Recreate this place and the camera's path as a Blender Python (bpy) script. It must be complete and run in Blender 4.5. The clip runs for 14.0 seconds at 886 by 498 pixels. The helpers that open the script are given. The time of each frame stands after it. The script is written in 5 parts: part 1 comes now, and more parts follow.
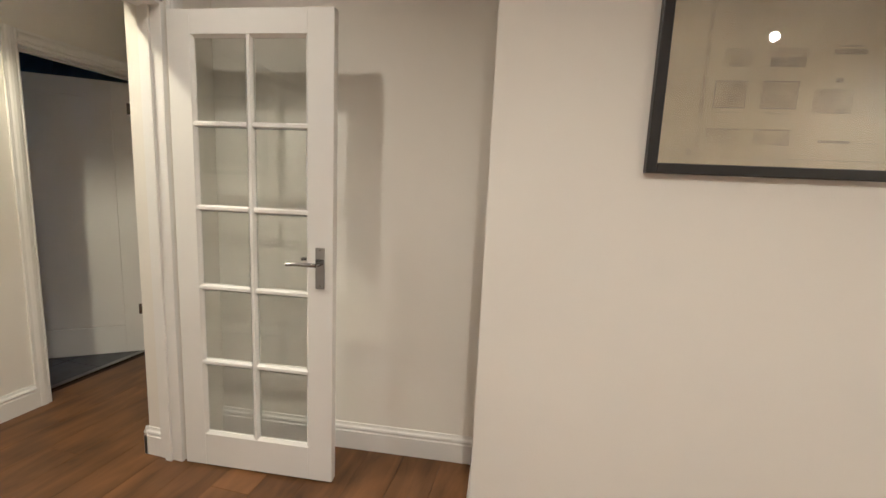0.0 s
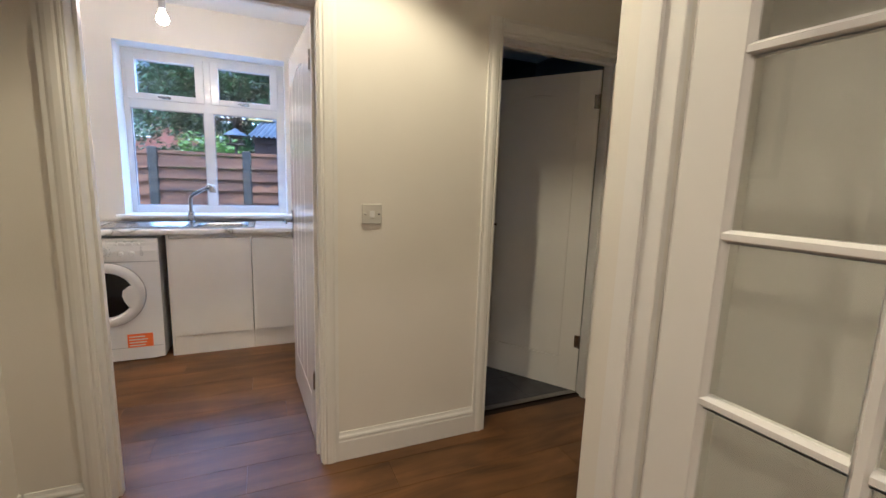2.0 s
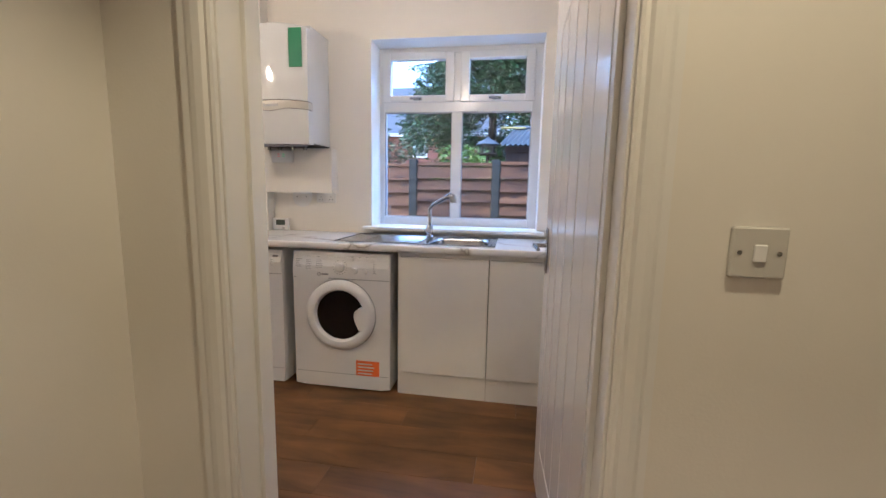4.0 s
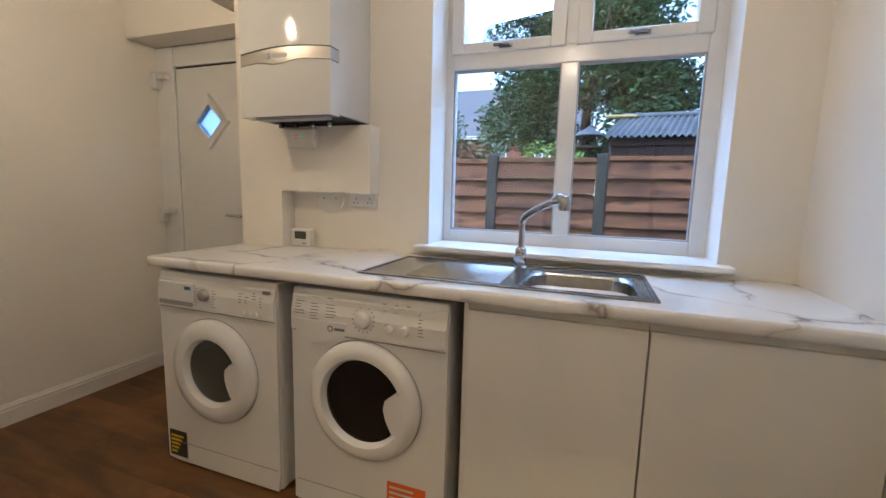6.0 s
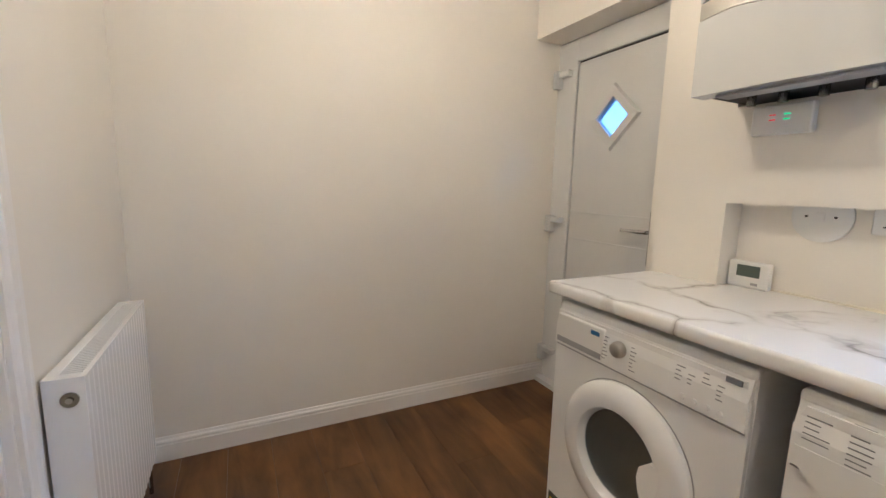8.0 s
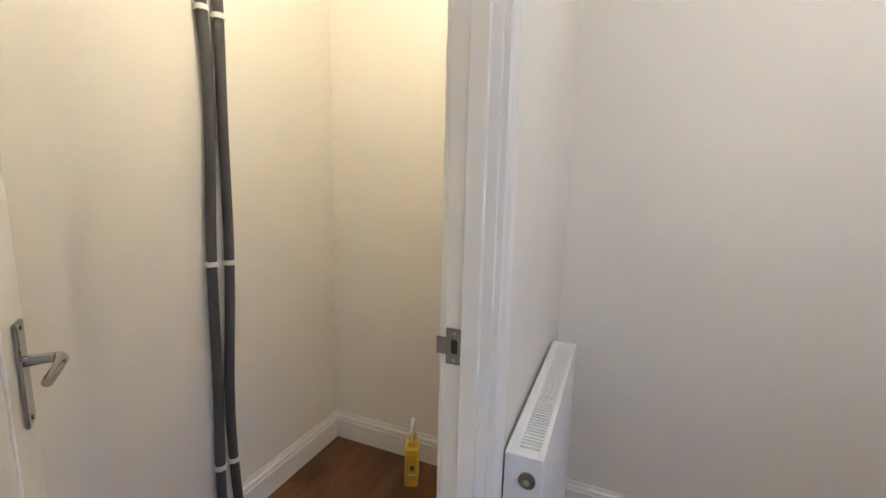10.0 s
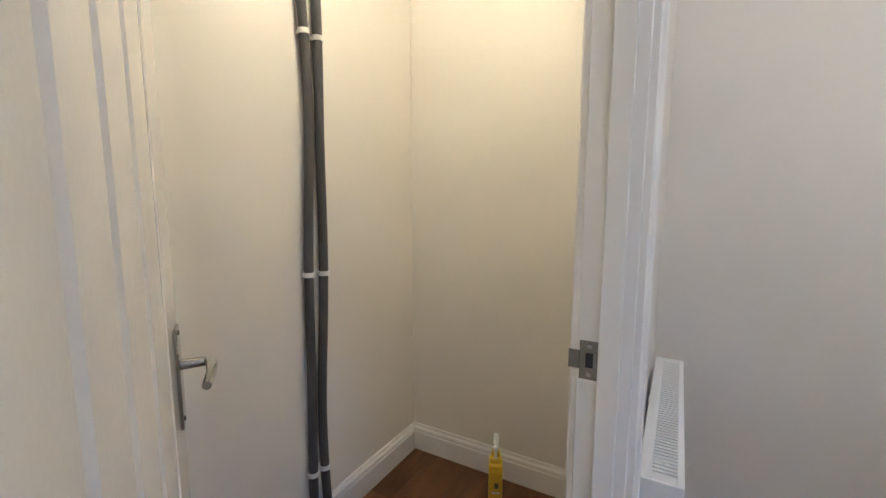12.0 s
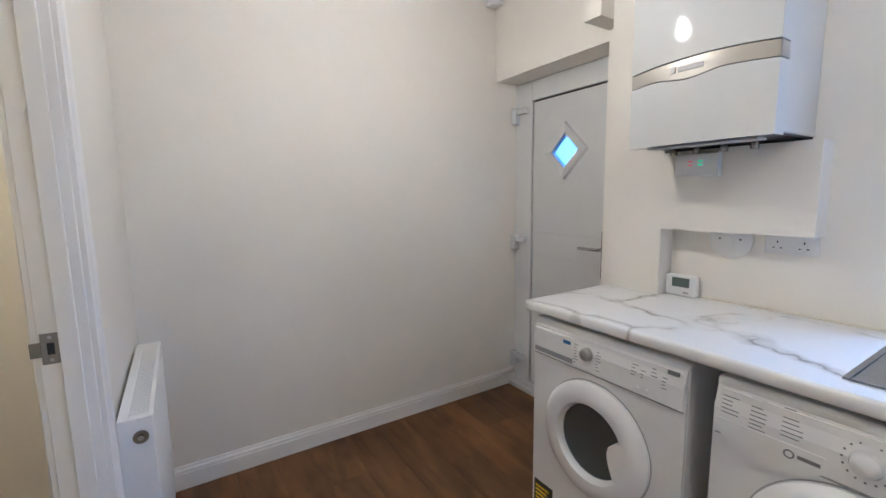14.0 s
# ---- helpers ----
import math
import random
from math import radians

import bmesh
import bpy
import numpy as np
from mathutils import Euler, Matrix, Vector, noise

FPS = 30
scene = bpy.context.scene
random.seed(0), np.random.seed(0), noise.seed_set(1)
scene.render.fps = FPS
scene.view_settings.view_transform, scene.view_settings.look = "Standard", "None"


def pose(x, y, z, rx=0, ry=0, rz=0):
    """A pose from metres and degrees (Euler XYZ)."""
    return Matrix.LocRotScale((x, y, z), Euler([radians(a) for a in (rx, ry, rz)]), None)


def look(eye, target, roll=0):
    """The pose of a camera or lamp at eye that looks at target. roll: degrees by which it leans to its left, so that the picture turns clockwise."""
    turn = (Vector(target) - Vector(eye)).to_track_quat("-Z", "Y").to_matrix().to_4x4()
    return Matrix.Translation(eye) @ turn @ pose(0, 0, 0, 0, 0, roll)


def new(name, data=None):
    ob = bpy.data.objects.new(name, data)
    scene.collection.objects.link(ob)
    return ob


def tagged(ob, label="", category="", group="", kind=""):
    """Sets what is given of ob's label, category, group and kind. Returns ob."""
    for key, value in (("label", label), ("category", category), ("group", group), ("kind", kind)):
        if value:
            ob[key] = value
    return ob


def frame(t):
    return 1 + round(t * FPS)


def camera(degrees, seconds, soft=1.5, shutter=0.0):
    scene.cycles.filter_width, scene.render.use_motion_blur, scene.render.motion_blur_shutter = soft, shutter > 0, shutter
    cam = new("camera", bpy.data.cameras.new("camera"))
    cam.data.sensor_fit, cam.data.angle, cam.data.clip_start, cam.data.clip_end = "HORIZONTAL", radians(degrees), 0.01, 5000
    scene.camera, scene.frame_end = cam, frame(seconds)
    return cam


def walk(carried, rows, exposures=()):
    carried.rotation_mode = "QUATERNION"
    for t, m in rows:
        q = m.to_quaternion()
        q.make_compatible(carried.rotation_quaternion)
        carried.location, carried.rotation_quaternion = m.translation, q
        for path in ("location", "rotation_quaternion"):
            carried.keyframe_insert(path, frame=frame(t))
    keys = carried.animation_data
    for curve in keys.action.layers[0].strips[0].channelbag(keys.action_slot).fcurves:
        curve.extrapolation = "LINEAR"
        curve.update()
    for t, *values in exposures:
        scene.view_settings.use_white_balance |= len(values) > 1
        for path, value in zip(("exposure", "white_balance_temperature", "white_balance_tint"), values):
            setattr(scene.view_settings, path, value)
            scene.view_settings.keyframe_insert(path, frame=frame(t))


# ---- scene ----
cam = camera(93.3, 14.0)
PATH = [
    (0, (0.765, 1.023, 1.307), (0.323, 2.952, 1.018), 2.6),
    (0.5, (0.529, 1.267, 1.309), (-0.33, 3.046, 1.0), 2.3),
    (1, (0.335, 1.505, 1.297), (-0.949, 3.006, 0.986), 2.2),
    (1.5, (0.144, 1.617, 1.287), (-1.453, 2.777, 0.966), 2.1),
    (2, (-0.107, 1.688, 1.263), (-1.925, 2.463, 0.953), 1.9),
    (2.5, (-0.35, 1.732, 1.237), (-2.288, 2.118, 0.931), 1.6),
    (3, (-0.598, 1.771, 1.239), (-2.575, 1.834, 0.943), 1.6),
    (3.5, (-0.816, 1.746, 1.22), (-2.787, 1.57, 0.931), 1.5),
    (3.7, (-0.923, 1.726, 1.221), (-2.887, 1.479, 0.934), 1.3),
    (5.8, (-2.132, 1.471, 1.184), (-4.024, 0.878, 0.922), 1.5),
    (6, (-2.186, 1.421, 1.189), (-4.052, 0.751, 0.923), 1.5),
    (6.5, (-2.289, 1.299, 1.194), (-4.048, 0.386, 0.927), 1.7),
    (7, (-2.379, 1.176, 1.166), (-3.945, -0.04, 0.901), 1.8),
    (7.5, (-2.454, 1.003, 1.176), (-3.711, -0.528, 0.901), 1.6),
    (8, (-2.427, 0.793, 1.21), (-3.301, -0.982, 0.914), 1.4),
    (8.5, (-2.424, 0.574, 1.23), (-2.841, -1.359, 0.931), 1.6),
    (9, (-2.382, 0.433, 1.279), (-2.345, -1.542, 0.965), 1.7),
    (11.3, (-2.002, 0.422, 1.307), (-0.856, -1.195, 1.04), 0.6),
    (11.5, (-1.995, 0.428, 1.306), (-0.849, -1.19, 1.046), 0.5),
    (12, (-2.071, 0.466, 1.29), (-1.093, -1.261, 1.039), 0.0),
    (12.3, (-2.14, 0.492, 1.287), (-1.383, -1.342, 1.038), -0.3),
    (12.5, (-2.183, 0.516, 1.295), (-1.614, -1.385, 1.046), -0.6),
    (13, (-2.229, 0.616, 1.311), (-2.212, -1.369, 1.065), -0.8),
    (13.5, (-2.235, 0.732, 1.308), (-2.797, -1.171, 1.056), -0.8),
    (14, (-2.202, 0.928, 1.328), (-3.261, -0.749, 1.073), -0.8),
]
EXPOSURES = ((0, 3.45, 4900, 12), (1, 3.2, 5050, 12), (2, 3.0, 5150, 13), (3.5, 2.8, 5250, 14), (6, 2.5, 5950, 9), (6.5, 2.5, 6000, 9), (7.3, 2.65, 5750, 9), (8, 3.05, 5350, 8), (9, 3.15, 4950, 8), (11.3, 2.8, 4850, 8), (12.5, 2.85, 4650, 8), (13, 2.95, 4550, 8), (14, 2.95, 4650, 8))
walk(cam, [(t, look(eye, target, roll)) for t, eye, target, roll in PATH], EXPOSURES)
SKY, SUN, DINING, HALL, BULB, BULB2, CUPB = 0.15, 0.45, 7.0, 7.4, 50.0, 50.0, 55.0
DAYLIGHT = 14.0

# ---- world and lights ----
world = bpy.data.worlds.new("sky")
scene.world = world
world.use_nodes = True
wn = world.node_tree
sky = wn.nodes.new("ShaderNodeTexSky")
sky.sky_type = "NISHITA"
sky.sun_disc = False
sky.sun_elevation, sky.sun_rotation = radians(47), radians(138)
sky.air_density, sky.dust_density, sky.ozone_density = 1.0, 0.7, 3.0
wn.links.new(sky.outputs[0], wn.nodes["Background"].inputs[0])
wn.nodes["Background"].inputs[1].default_value = SKY

sun = new("sun", bpy.data.lights.new("sun", "SUN"))
sun.data.energy, sun.data.angle, sun.data.color = SUN, radians(35), (1.0, 0.96, 0.91)
sun.matrix_world = look((-2.0, -6.5, 9.5), (-7.8, 0, 0))

# added area lamp outside the kitchen window standing in for cool daylight from above
day = new("daylight_fill", bpy.data.lights.new("daylight_fill", "AREA"))
day.data.energy, day.data.color = DAYLIGHT, (0.40, 0.62, 1.0)
day.data.shape, day.data.size, day.data.size_y = "RECTANGLE", 2.0, 1.0
day.matrix_world = look((-4.95, 1.28, 2.85), (-2.7, 0.6, 0.75))


def downlight_lamp(x, y, z, watts, size=165, blend=1.0, color=(1.0, 0.775, 0.49)):
    lamp = new("downlight_lamp", bpy.data.lights.new("downlight_lamp", "SPOT"))
    lamp.data.energy, lamp.data.color = watts, color
    lamp.data.spot_size, lamp.data.spot_blend, lamp.data.shadow_soft_size = radians(size), blend, 0.03
    lamp.matrix_world = look((x, y, z), (x, y, 0))


downlight_lamp(-0.28, 1.82, 2.47, DINING * 0.45)
downlight_lamp(2.65, 0.41, 2.47, DINING * 2)
downlight_lamp(0.95, 0.75, 2.47, DINING * 1.7)
downlight_lamp(-1.34, 1.98, 2.47, HALL, 114, 0.35, (1.0, 0.77, 0.42))


# ---- materials ----
def mat(name, color, rough=0.5, metal=0.0, vary=0.06, scale=6.0, bump=0.0, bump_scale=200.0, coat=0.0, emit=0.0, random=0.0):
    m = bpy.data.materials.new(name)
    m.use_nodes = True
    nt = m.node_tree
    b = nt.nodes["Principled BSDF"]
    b.inputs["Roughness"].default_value, b.inputs["Metallic"].default_value = rough, metal
    b.inputs["Coat Weight"].default_value = coat
    geo = nt.nodes.new("ShaderNodeNewGeometry")
    n1 = nt.nodes.new("ShaderNodeTexNoise")
    n1.inputs["Scale"].default_value, n1.inputs["Detail"].default_value = scale, 4
    nt.links.new(geo.outputs["Position"], n1.inputs["Vector"])
    ramp = nt.nodes.new("ShaderNodeValToRGB")
    ramp.color_ramp.elements[0].position, ramp.color_ramp.elements[1].position = 0.3, 0.7
    ramp.color_ramp.elements[0].color = (*[c * (1 - vary) for c in color], 1)
    ramp.color_ramp.elements[1].color = (*[min(1, c * (1 + vary)) for c in color], 1)
    nt.links.new(n1.outputs["Fac"], ramp.inputs["Fac"])
    out = ramp.outputs["Color"]
    if random:
        info = nt.nodes.new("ShaderNodeObjectInfo")
        hsv = nt.nodes.new("ShaderNodeHueSaturation")
        mr = nt.nodes.new("ShaderNodeMapRange")
        mr.inputs["To Min"].default_value, mr.inputs["To Max"].default_value = 1 - random, 1 + random
        nt.links.new(info.outputs["Random"], mr.inputs["Value"])
        nt.links.new(mr.outputs["Result"], hsv.inputs["Value"])
        nt.links.new(out, hsv.inputs["Color"])
        out = hsv.outputs["Color"]
    nt.links.new(out, b.inputs["Base Color"])
    if bump:
        n2 = nt.nodes.new("ShaderNodeTexNoise")
        n2.inputs["Scale"].default_value, n2.inputs["Detail"].default_value = bump_scale, 3
        nt.links.new(geo.outputs["Position"], n2.inputs["Vector"])
        bp = nt.nodes.new("ShaderNodeBump")
        bp.inputs["Strength"].default_value, bp.inputs["Distance"].default_value = bump, 0.002
        nt.links.new(n2.outputs["Fac"], bp.inputs["Height"])
        nt.links.new(bp.outputs["Normal"], b.inputs["Normal"])
    if emit:
        b.inputs["Emission Color"].default_value = (*color, 1)
        b.inputs["Emission Strength"].default_value = emit
    return m


def wood_mat(name, dark, light, rough, axis="y", random=0.25, grain=26.0, coat=0.0):
    m = mat(name, light, rough, vary=0.0, coat=coat)
    nt = m.node_tree
    b = nt.nodes["Principled BSDF"]
    geo = nt.nodes.new("ShaderNodeNewGeometry")
    info = nt.nodes.new("ShaderNodeObjectInfo")
    mul = nt.nodes.new("ShaderNodeVectorMath")
    mul.operation = "MULTIPLY"
    mul.inputs[1].default_value = (grain, 1.6, grain) if axis == "y" else (1.6, grain, grain)
    add = nt.nodes.new("ShaderNodeVectorMath")
    add.operation = "MULTIPLY_ADD"
    add.inputs[1].default_value = (37, 53, 71)
    nt.links.new(geo.outputs["Position"], mul.inputs[0])
    nt.links.new(info.outputs["Random"], add.inputs[0])
    nt.links.new(mul.outputs[0], add.inputs[2])
    n = nt.nodes.new("ShaderNodeTexNoise")
    n.inputs["Scale"].default_value, n.inputs["Detail"].default_value, n.inputs["Roughness"].default_value = 1.0, 6, 0.62
    n.inputs["Distortion"].default_value = 0.6
    nt.links.new(add.outputs[0], n.inputs["Vector"])
    big = nt.nodes.new("ShaderNodeTexNoise")
    big.inputs["Scale"].default_value = 3.2
    nt.links.new(geo.outputs["Position"], big.inputs["Vector"])
    mix = nt.nodes.new("ShaderNodeMath")
    mix.operation = "MULTIPLY_ADD"
    mix.inputs[1].default_value = 0.45
    nt.links.new(big.outputs["Fac"], mix.inputs[0])
    nt.links.new(n.outputs["Fac"], mix.inputs[2])
    ramp = nt.nodes.new("ShaderNodeValToRGB")
    ramp.color_ramp.elements[0].position, ramp.color_ramp.elements[1].position = 0.5, 0.95
    ramp.color_ramp.elements[0].color, ramp.color_ramp.elements[1].color = (*dark, 1), (*light, 1)
    nt.links.new(mix.outputs[0], ramp.inputs["Fac"])
    hsv = nt.nodes.new("ShaderNodeHueSaturation")
    mr = nt.nodes.new("ShaderNodeMapRange")
    mr.inputs["To Min"].default_value, mr.inputs["To Max"].default_value = 1 - random, 1 + random
    nt.links.new(info.outputs["Random"], mr.inputs["Value"])
    nt.links.new(mr.outputs["Result"], hsv.inputs["Value"])
    nt.links.new(ramp.outputs["Color"], hsv.inputs["Color"])
    nt.links.new(hsv.outputs["Color"], b.inputs["Base Color"])
    bp = nt.nodes.new("ShaderNodeBump")
    bp.inputs["Strength"].default_value, bp.inputs["Distance"].default_value = 0.25, 0.002
    nt.links.new(n.outputs["Fac"], bp.inputs["Height"])
    nt.links.new(bp.outputs["Normal"], b.inputs["Normal"])
    return m


def marble_mat():
    m = mat("marble_laminate", (0.78, 0.78, 0.77), 0.11, vary=0.0)
    nt = m.node_tree
    b = nt.nodes["Principled BSDF"]
    geo = nt.nodes.new("ShaderNodeNewGeometry")
    warp = nt.nodes.new("ShaderNodeTexNoise")
    warp.inputs["Scale"].default_value, warp.inputs["Detail"].default_value = 2.6, 5
    nt.links.new(geo.outputs["Position"], warp.inputs["Vector"])
    vm = nt.nodes.new("ShaderNodeVectorMath")
    vm.operation = "MULTIPLY_ADD"
    vm.inputs[1].default_value = (0.55, 0.55, 0.55)
    nt.links.new(warp.outputs["Color"], vm.inputs[0])
    nt.links.new(geo.outputs["Position"], vm.inputs[2])
    vor = nt.nodes.new("ShaderNodeTexVoronoi")
    vor.feature = "DISTANCE_TO_EDGE"
    vor.inputs["Scale"].default_value = 2.5
    nt.links.new(vm.outputs[0], vor.inputs["Vector"])
    fade = nt.nodes.new("ShaderNodeTexNoise")
    fade.inputs["Scale"].default_value, fade.inputs["Detail"].default_value = 4.0, 3
    nt.links.new(geo.outputs["Position"], fade.inputs["Vector"])
    ramp = nt.nodes.new("ShaderNodeValToRGB")
    ramp.color_ramp.elements[0].position, ramp.color_ramp.elements[1].position = 0.0, 0.075
    ramp.color_ramp.elements[0].color = (0.30, 0.29, 0.27, 1)
    ramp.color_ramp.elements[1].color = (0.8, 0.8, 0.79, 1)
    e = ramp.color_ramp.elements.new(0.018)
    e.color = (0.6, 0.58, 0.55, 1)
    nt.links.new(vor.outputs["Distance"], ramp.inputs["Fac"])
    mix = nt.nodes.new("ShaderNodeMix")
    mix.data_type = "RGBA"
    mix.inputs["B"].default_value = (0.8, 0.8, 0.79, 1)
    fr = nt.nodes.new("ShaderNodeValToRGB")
    fr.color_ramp.elements[0].position, fr.color_ramp.elements[1].position = 0.42, 0.62
    nt.links.new(fade.outputs["Fac"], fr.inputs["Fac"])
    nt.links.new(fr.outputs["Color"], mix.inputs["Factor"])
    nt.links.new(ramp.outputs["Color"], mix.inputs["A"])
    nt.links.new(mix.outputs["Result"], b.inputs["Base Color"])
    return m


def glass_mat(name, tint=(1, 1, 1), rough=0.0):
    m = bpy.data.materials.new(name)
    m.use_nodes = True
    b = m.node_tree.nodes["Principled BSDF"]
    b.inputs["Base Color"].default_value = (*tint, 1)
    b.inputs["Roughness"].default_value, b.inputs["Transmission Weight"].default_value = rough, 1.0
    b.inputs["IOR"].default_value = 1.45
    return m


def thin_glass(name, tint, shine=0.09):
    """A thin see-through shell with a little gloss."""
    m = bpy.data.materials.new(name)
    m.use_nodes = True
    nt = m.node_tree
    clear, gloss, mix = nt.nodes.new("ShaderNodeBsdfTransparent"), nt.nodes.new("ShaderNodeBsdfGlossy"), nt.nodes.new("ShaderNodeMixShader")
    clear.inputs["Color"].default_value = (*tint, 1)
    gloss.inputs["Roughness"].default_value = 0.03
    mix.inputs["Fac"].default_value = shine
    nt.links.new(clear.outputs[0], mix.inputs[1])
    nt.links.new(gloss.outputs[0], mix.inputs[2])
    nt.links.new(mix.outputs[0], nt.nodes["Material Output"].inputs["Surface"])
    return m


PAINT = mat("wall_paint", (0.785, 0.753, 0.688), 0.72, vary=0.025, scale=1.7, bump=0.18, bump_scale=160)
CEIL = mat("ceiling_paint", (0.82, 0.82, 0.8), 0.8, vary=0.02, scale=2)
TRIM = mat("trim_gloss_paint", (0.80, 0.785, 0.75), 0.28, vary=0.02, scale=5, bump=0.06, bump_scale=90)
DOOR = mat("door_gloss_paint", (0.80, 0.785, 0.75), 0.14, vary=0.02, scale=4, bump=0.08, bump_scale=120)
UPVC = mat("white_upvc", (0.70, 0.705, 0.70), 0.22, vary=0.015)
LEAFW = mat("satin_white_door_skin", (0.66, 0.66, 0.65), 0.4, vary=0.015, bump=0.1, bump_scale=220)
ENAMEL = mat("white_enamel", (0.80, 0.80, 0.79), 0.2, vary=0.012)
PLASTIC = mat("white_plastic", (0.76, 0.76, 0.745), 0.35, vary=0.015)
# switch plates greyed: the shading against the wall is put into the colour
SWITCHPL = mat("shaded_white_plastic", (0.60, 0.585, 0.54), 0.4, vary=0.02)
GREYPL = mat("grey_plastic", (0.36, 0.36, 0.37), 0.4)
UNIT = mat("cabinet_gloss_white", (0.80, 0.785, 0.74), 0.25, vary=0.015)
MARBLE = marble_mat()
HANDLE = mat("dark_polished_chrome", (0.36, 0.36, 0.365), 0.12, metal=1.0, vary=0.05)
GLOSSW = mat("glossy_white_cover", (0.60, 0.61, 0.605), 0.09, vary=0.012, coat=0.3)
CHROME = mat("chrome", (0.50, 0.50, 0.51), 0.05, metal=1.0, vary=0.03)
SATIN = mat("satin_nickel", (0.30, 0.29, 0.275), 0.2, metal=1.0, vary=0.06)
STEEL = mat("brushed_steel", (0.36, 0.365, 0.37), 0.19, metal=1.0, vary=0.08, scale=30, bump=0.05, bump_scale=300)
SILVER = mat("silver_band", (0.42, 0.40, 0.36), 0.34, metal=0.8, vary=0.04)
DARK = mat("dark_void", (0.012, 0.012, 0.013), 0.6)
DGLASS = mat("dark_door_glass", (0.006, 0.006, 0.007), 0.08, vary=0.2)
SMOKE = mat("smoky_door_glass", (0.05, 0.052, 0.055), 0.07, vary=0.5, scale=9, coat=0.5)
INK = mat("grey_print", (0.2, 0.2, 0.21), 0.5)
PRINT = mat("pale_grey_print", (0.22, 0.22, 0.23), 0.5)
FLOORWOOD = wood_mat("dark_oak_plank", (0.060, 0.026, 0.008), (0.225, 0.103, 0.033), 0.45, random=0.10, grain=9.0)
SLAB = mat("floor_underlay", (0.03, 0.018, 0.012), 0.8)
BATHTILE = mat("dark_vinyl_tile", (0.05, 0.05, 0.055), 0.4, vary=0.25, scale=12)
GROUT = mat("tile_joint", (0.11, 0.11, 0.11), 0.8)
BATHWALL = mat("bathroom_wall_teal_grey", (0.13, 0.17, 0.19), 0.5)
GLASS = glass_mat("clear_glass")
DOORGLASS = glass_mat("grey_green_door_glass", (0.74, 0.75, 0.71))
FROST = glass_mat("frosted_door_glass", (0.24, 0.33, 0.48), 0.3)
BLACKFRAME = mat("black_picture_frame", (0.014, 0.013, 0.013), 0.35)
BROWNFRAME = mat("dark_brown_frame", (0.035, 0.026, 0.02), 0.45, vary=0.15, scale=30)
MOUNT = mat("cream_mount_card", (0.74, 0.70, 0.6), 0.8)
PAPER = mat("aged_drawing_paper", (0.27, 0.222, 0.148), 0.75, vary=0.13, scale=5)
FAINT = mat("faint_wash", (0.225, 0.185, 0.125), 0.8, vary=0.2, scale=30)
SKETCH = mat("faded_ink", (0.18, 0.15, 0.105), 0.8, vary=0.25, scale=40)
SKETCHD = mat("dark_ink", (0.14, 0.115, 0.09), 0.8)
PHOTO = mat("grey_photo_print", (0.13, 0.11, 0.1), 0.5, vary=0.7, scale=7)
PIPE = mat("dark_grey_pipe_lagging", (0.075, 0.075, 0.08), 0.7, bump=0.3, bump_scale=60)
YELLOWD = mat("deep_yellow_label", (0.62, 0.40, 0.01), 0.4)
YELLOW = mat("yellow_plastic", (0.75, 0.52, 0.01), 0.3)
ORANGE = mat("orange_label", (0.85, 0.16, 0.03), 0.5)
GREENST = mat("green_label", (0.02, 0.2, 0.09), 0.5)
BLUE = mat("blue_badge", (0.03, 0.14, 0.35), 0.4)
BLACKST = mat("black_sticker", (0.03, 0.03, 0.025), 0.5)
RUBBER = mat("grey_rubber", (0.10, 0.103, 0.106), 0.6)
# drum steel darkened for the shade inside; porthole tint dims it further
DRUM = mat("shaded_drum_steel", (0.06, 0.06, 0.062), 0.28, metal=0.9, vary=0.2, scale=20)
BOWL = thin_glass("clear_porthole_glass", (0.60, 0.62, 0.62))
BULB2M = mat("glowing_second_bulb", (1.0, 0.755, 0.50), 0.3, vary=0.0, emit=BULB2)
BULBM = mat("glowing_bulb", (1.0, 0.765, 0.53), 0.3, vary=0.0, emit=BULB)
CUPM = mat("glowing_cupboard_bulb", (1.0, 0.71, 0.37), 0.3, vary=0.0, emit=CUPB)
DOWNM = mat("glowing_downlight", (1.0, 0.8, 0.55), 0.3, vary=0.0, emit=5)
LEDG = mat("green_led", (0.05, 0.8, 0.35), 0.3, vary=0.0, emit=0.12)
LEDR = mat("red_led", (1.0, 0.1, 0.12), 0.3, vary=0.0, emit=0.06)
LCD = mat("lcd_screen", (0.09, 0.11, 0.09), 0.2)
FENCE = wood_mat("stained_fence_board", (0.042, 0.016, 0.008), (0.20, 0.086, 0.036), 0.8, random=0.25, grain=22.0)
POST = mat("weathered_concrete_post", (0.034, 0.034, 0.029), 0.85, vary=0.3, scale=14, bump=0.5, bump_scale=80)
GRASS = mat("garden_ground", (0.06, 0.075, 0.035), 0.95, vary=0.4, scale=3)
BARK = mat("bark", (0.06, 0.045, 0.033), 0.9, vary=0.3, scale=12, bump=0.6, bump_scale=40)
LEAF = mat("dark_green_leaf", (0.016, 0.042, 0.013), 0.5, vary=0.55, scale=2.2)
LEAF2 = mat("light_green_leaf", (0.09, 0.17, 0.025), 0.5, vary=0.35, scale=5)
LEAF3 = mat("grey_green_leaf", (0.04, 0.075, 0.03), 0.5, vary=0.4, scale=5)
SHEDW = wood_mat("dark_shed_board", (0.014, 0.008, 0.006), (0.04, 0.02, 0.014), 0.85, random=0.15)
BOARDY = mat("weathered_yellow_paint", (0.40, 0.31, 0.10), 0.7, vary=0.25, scale=14)
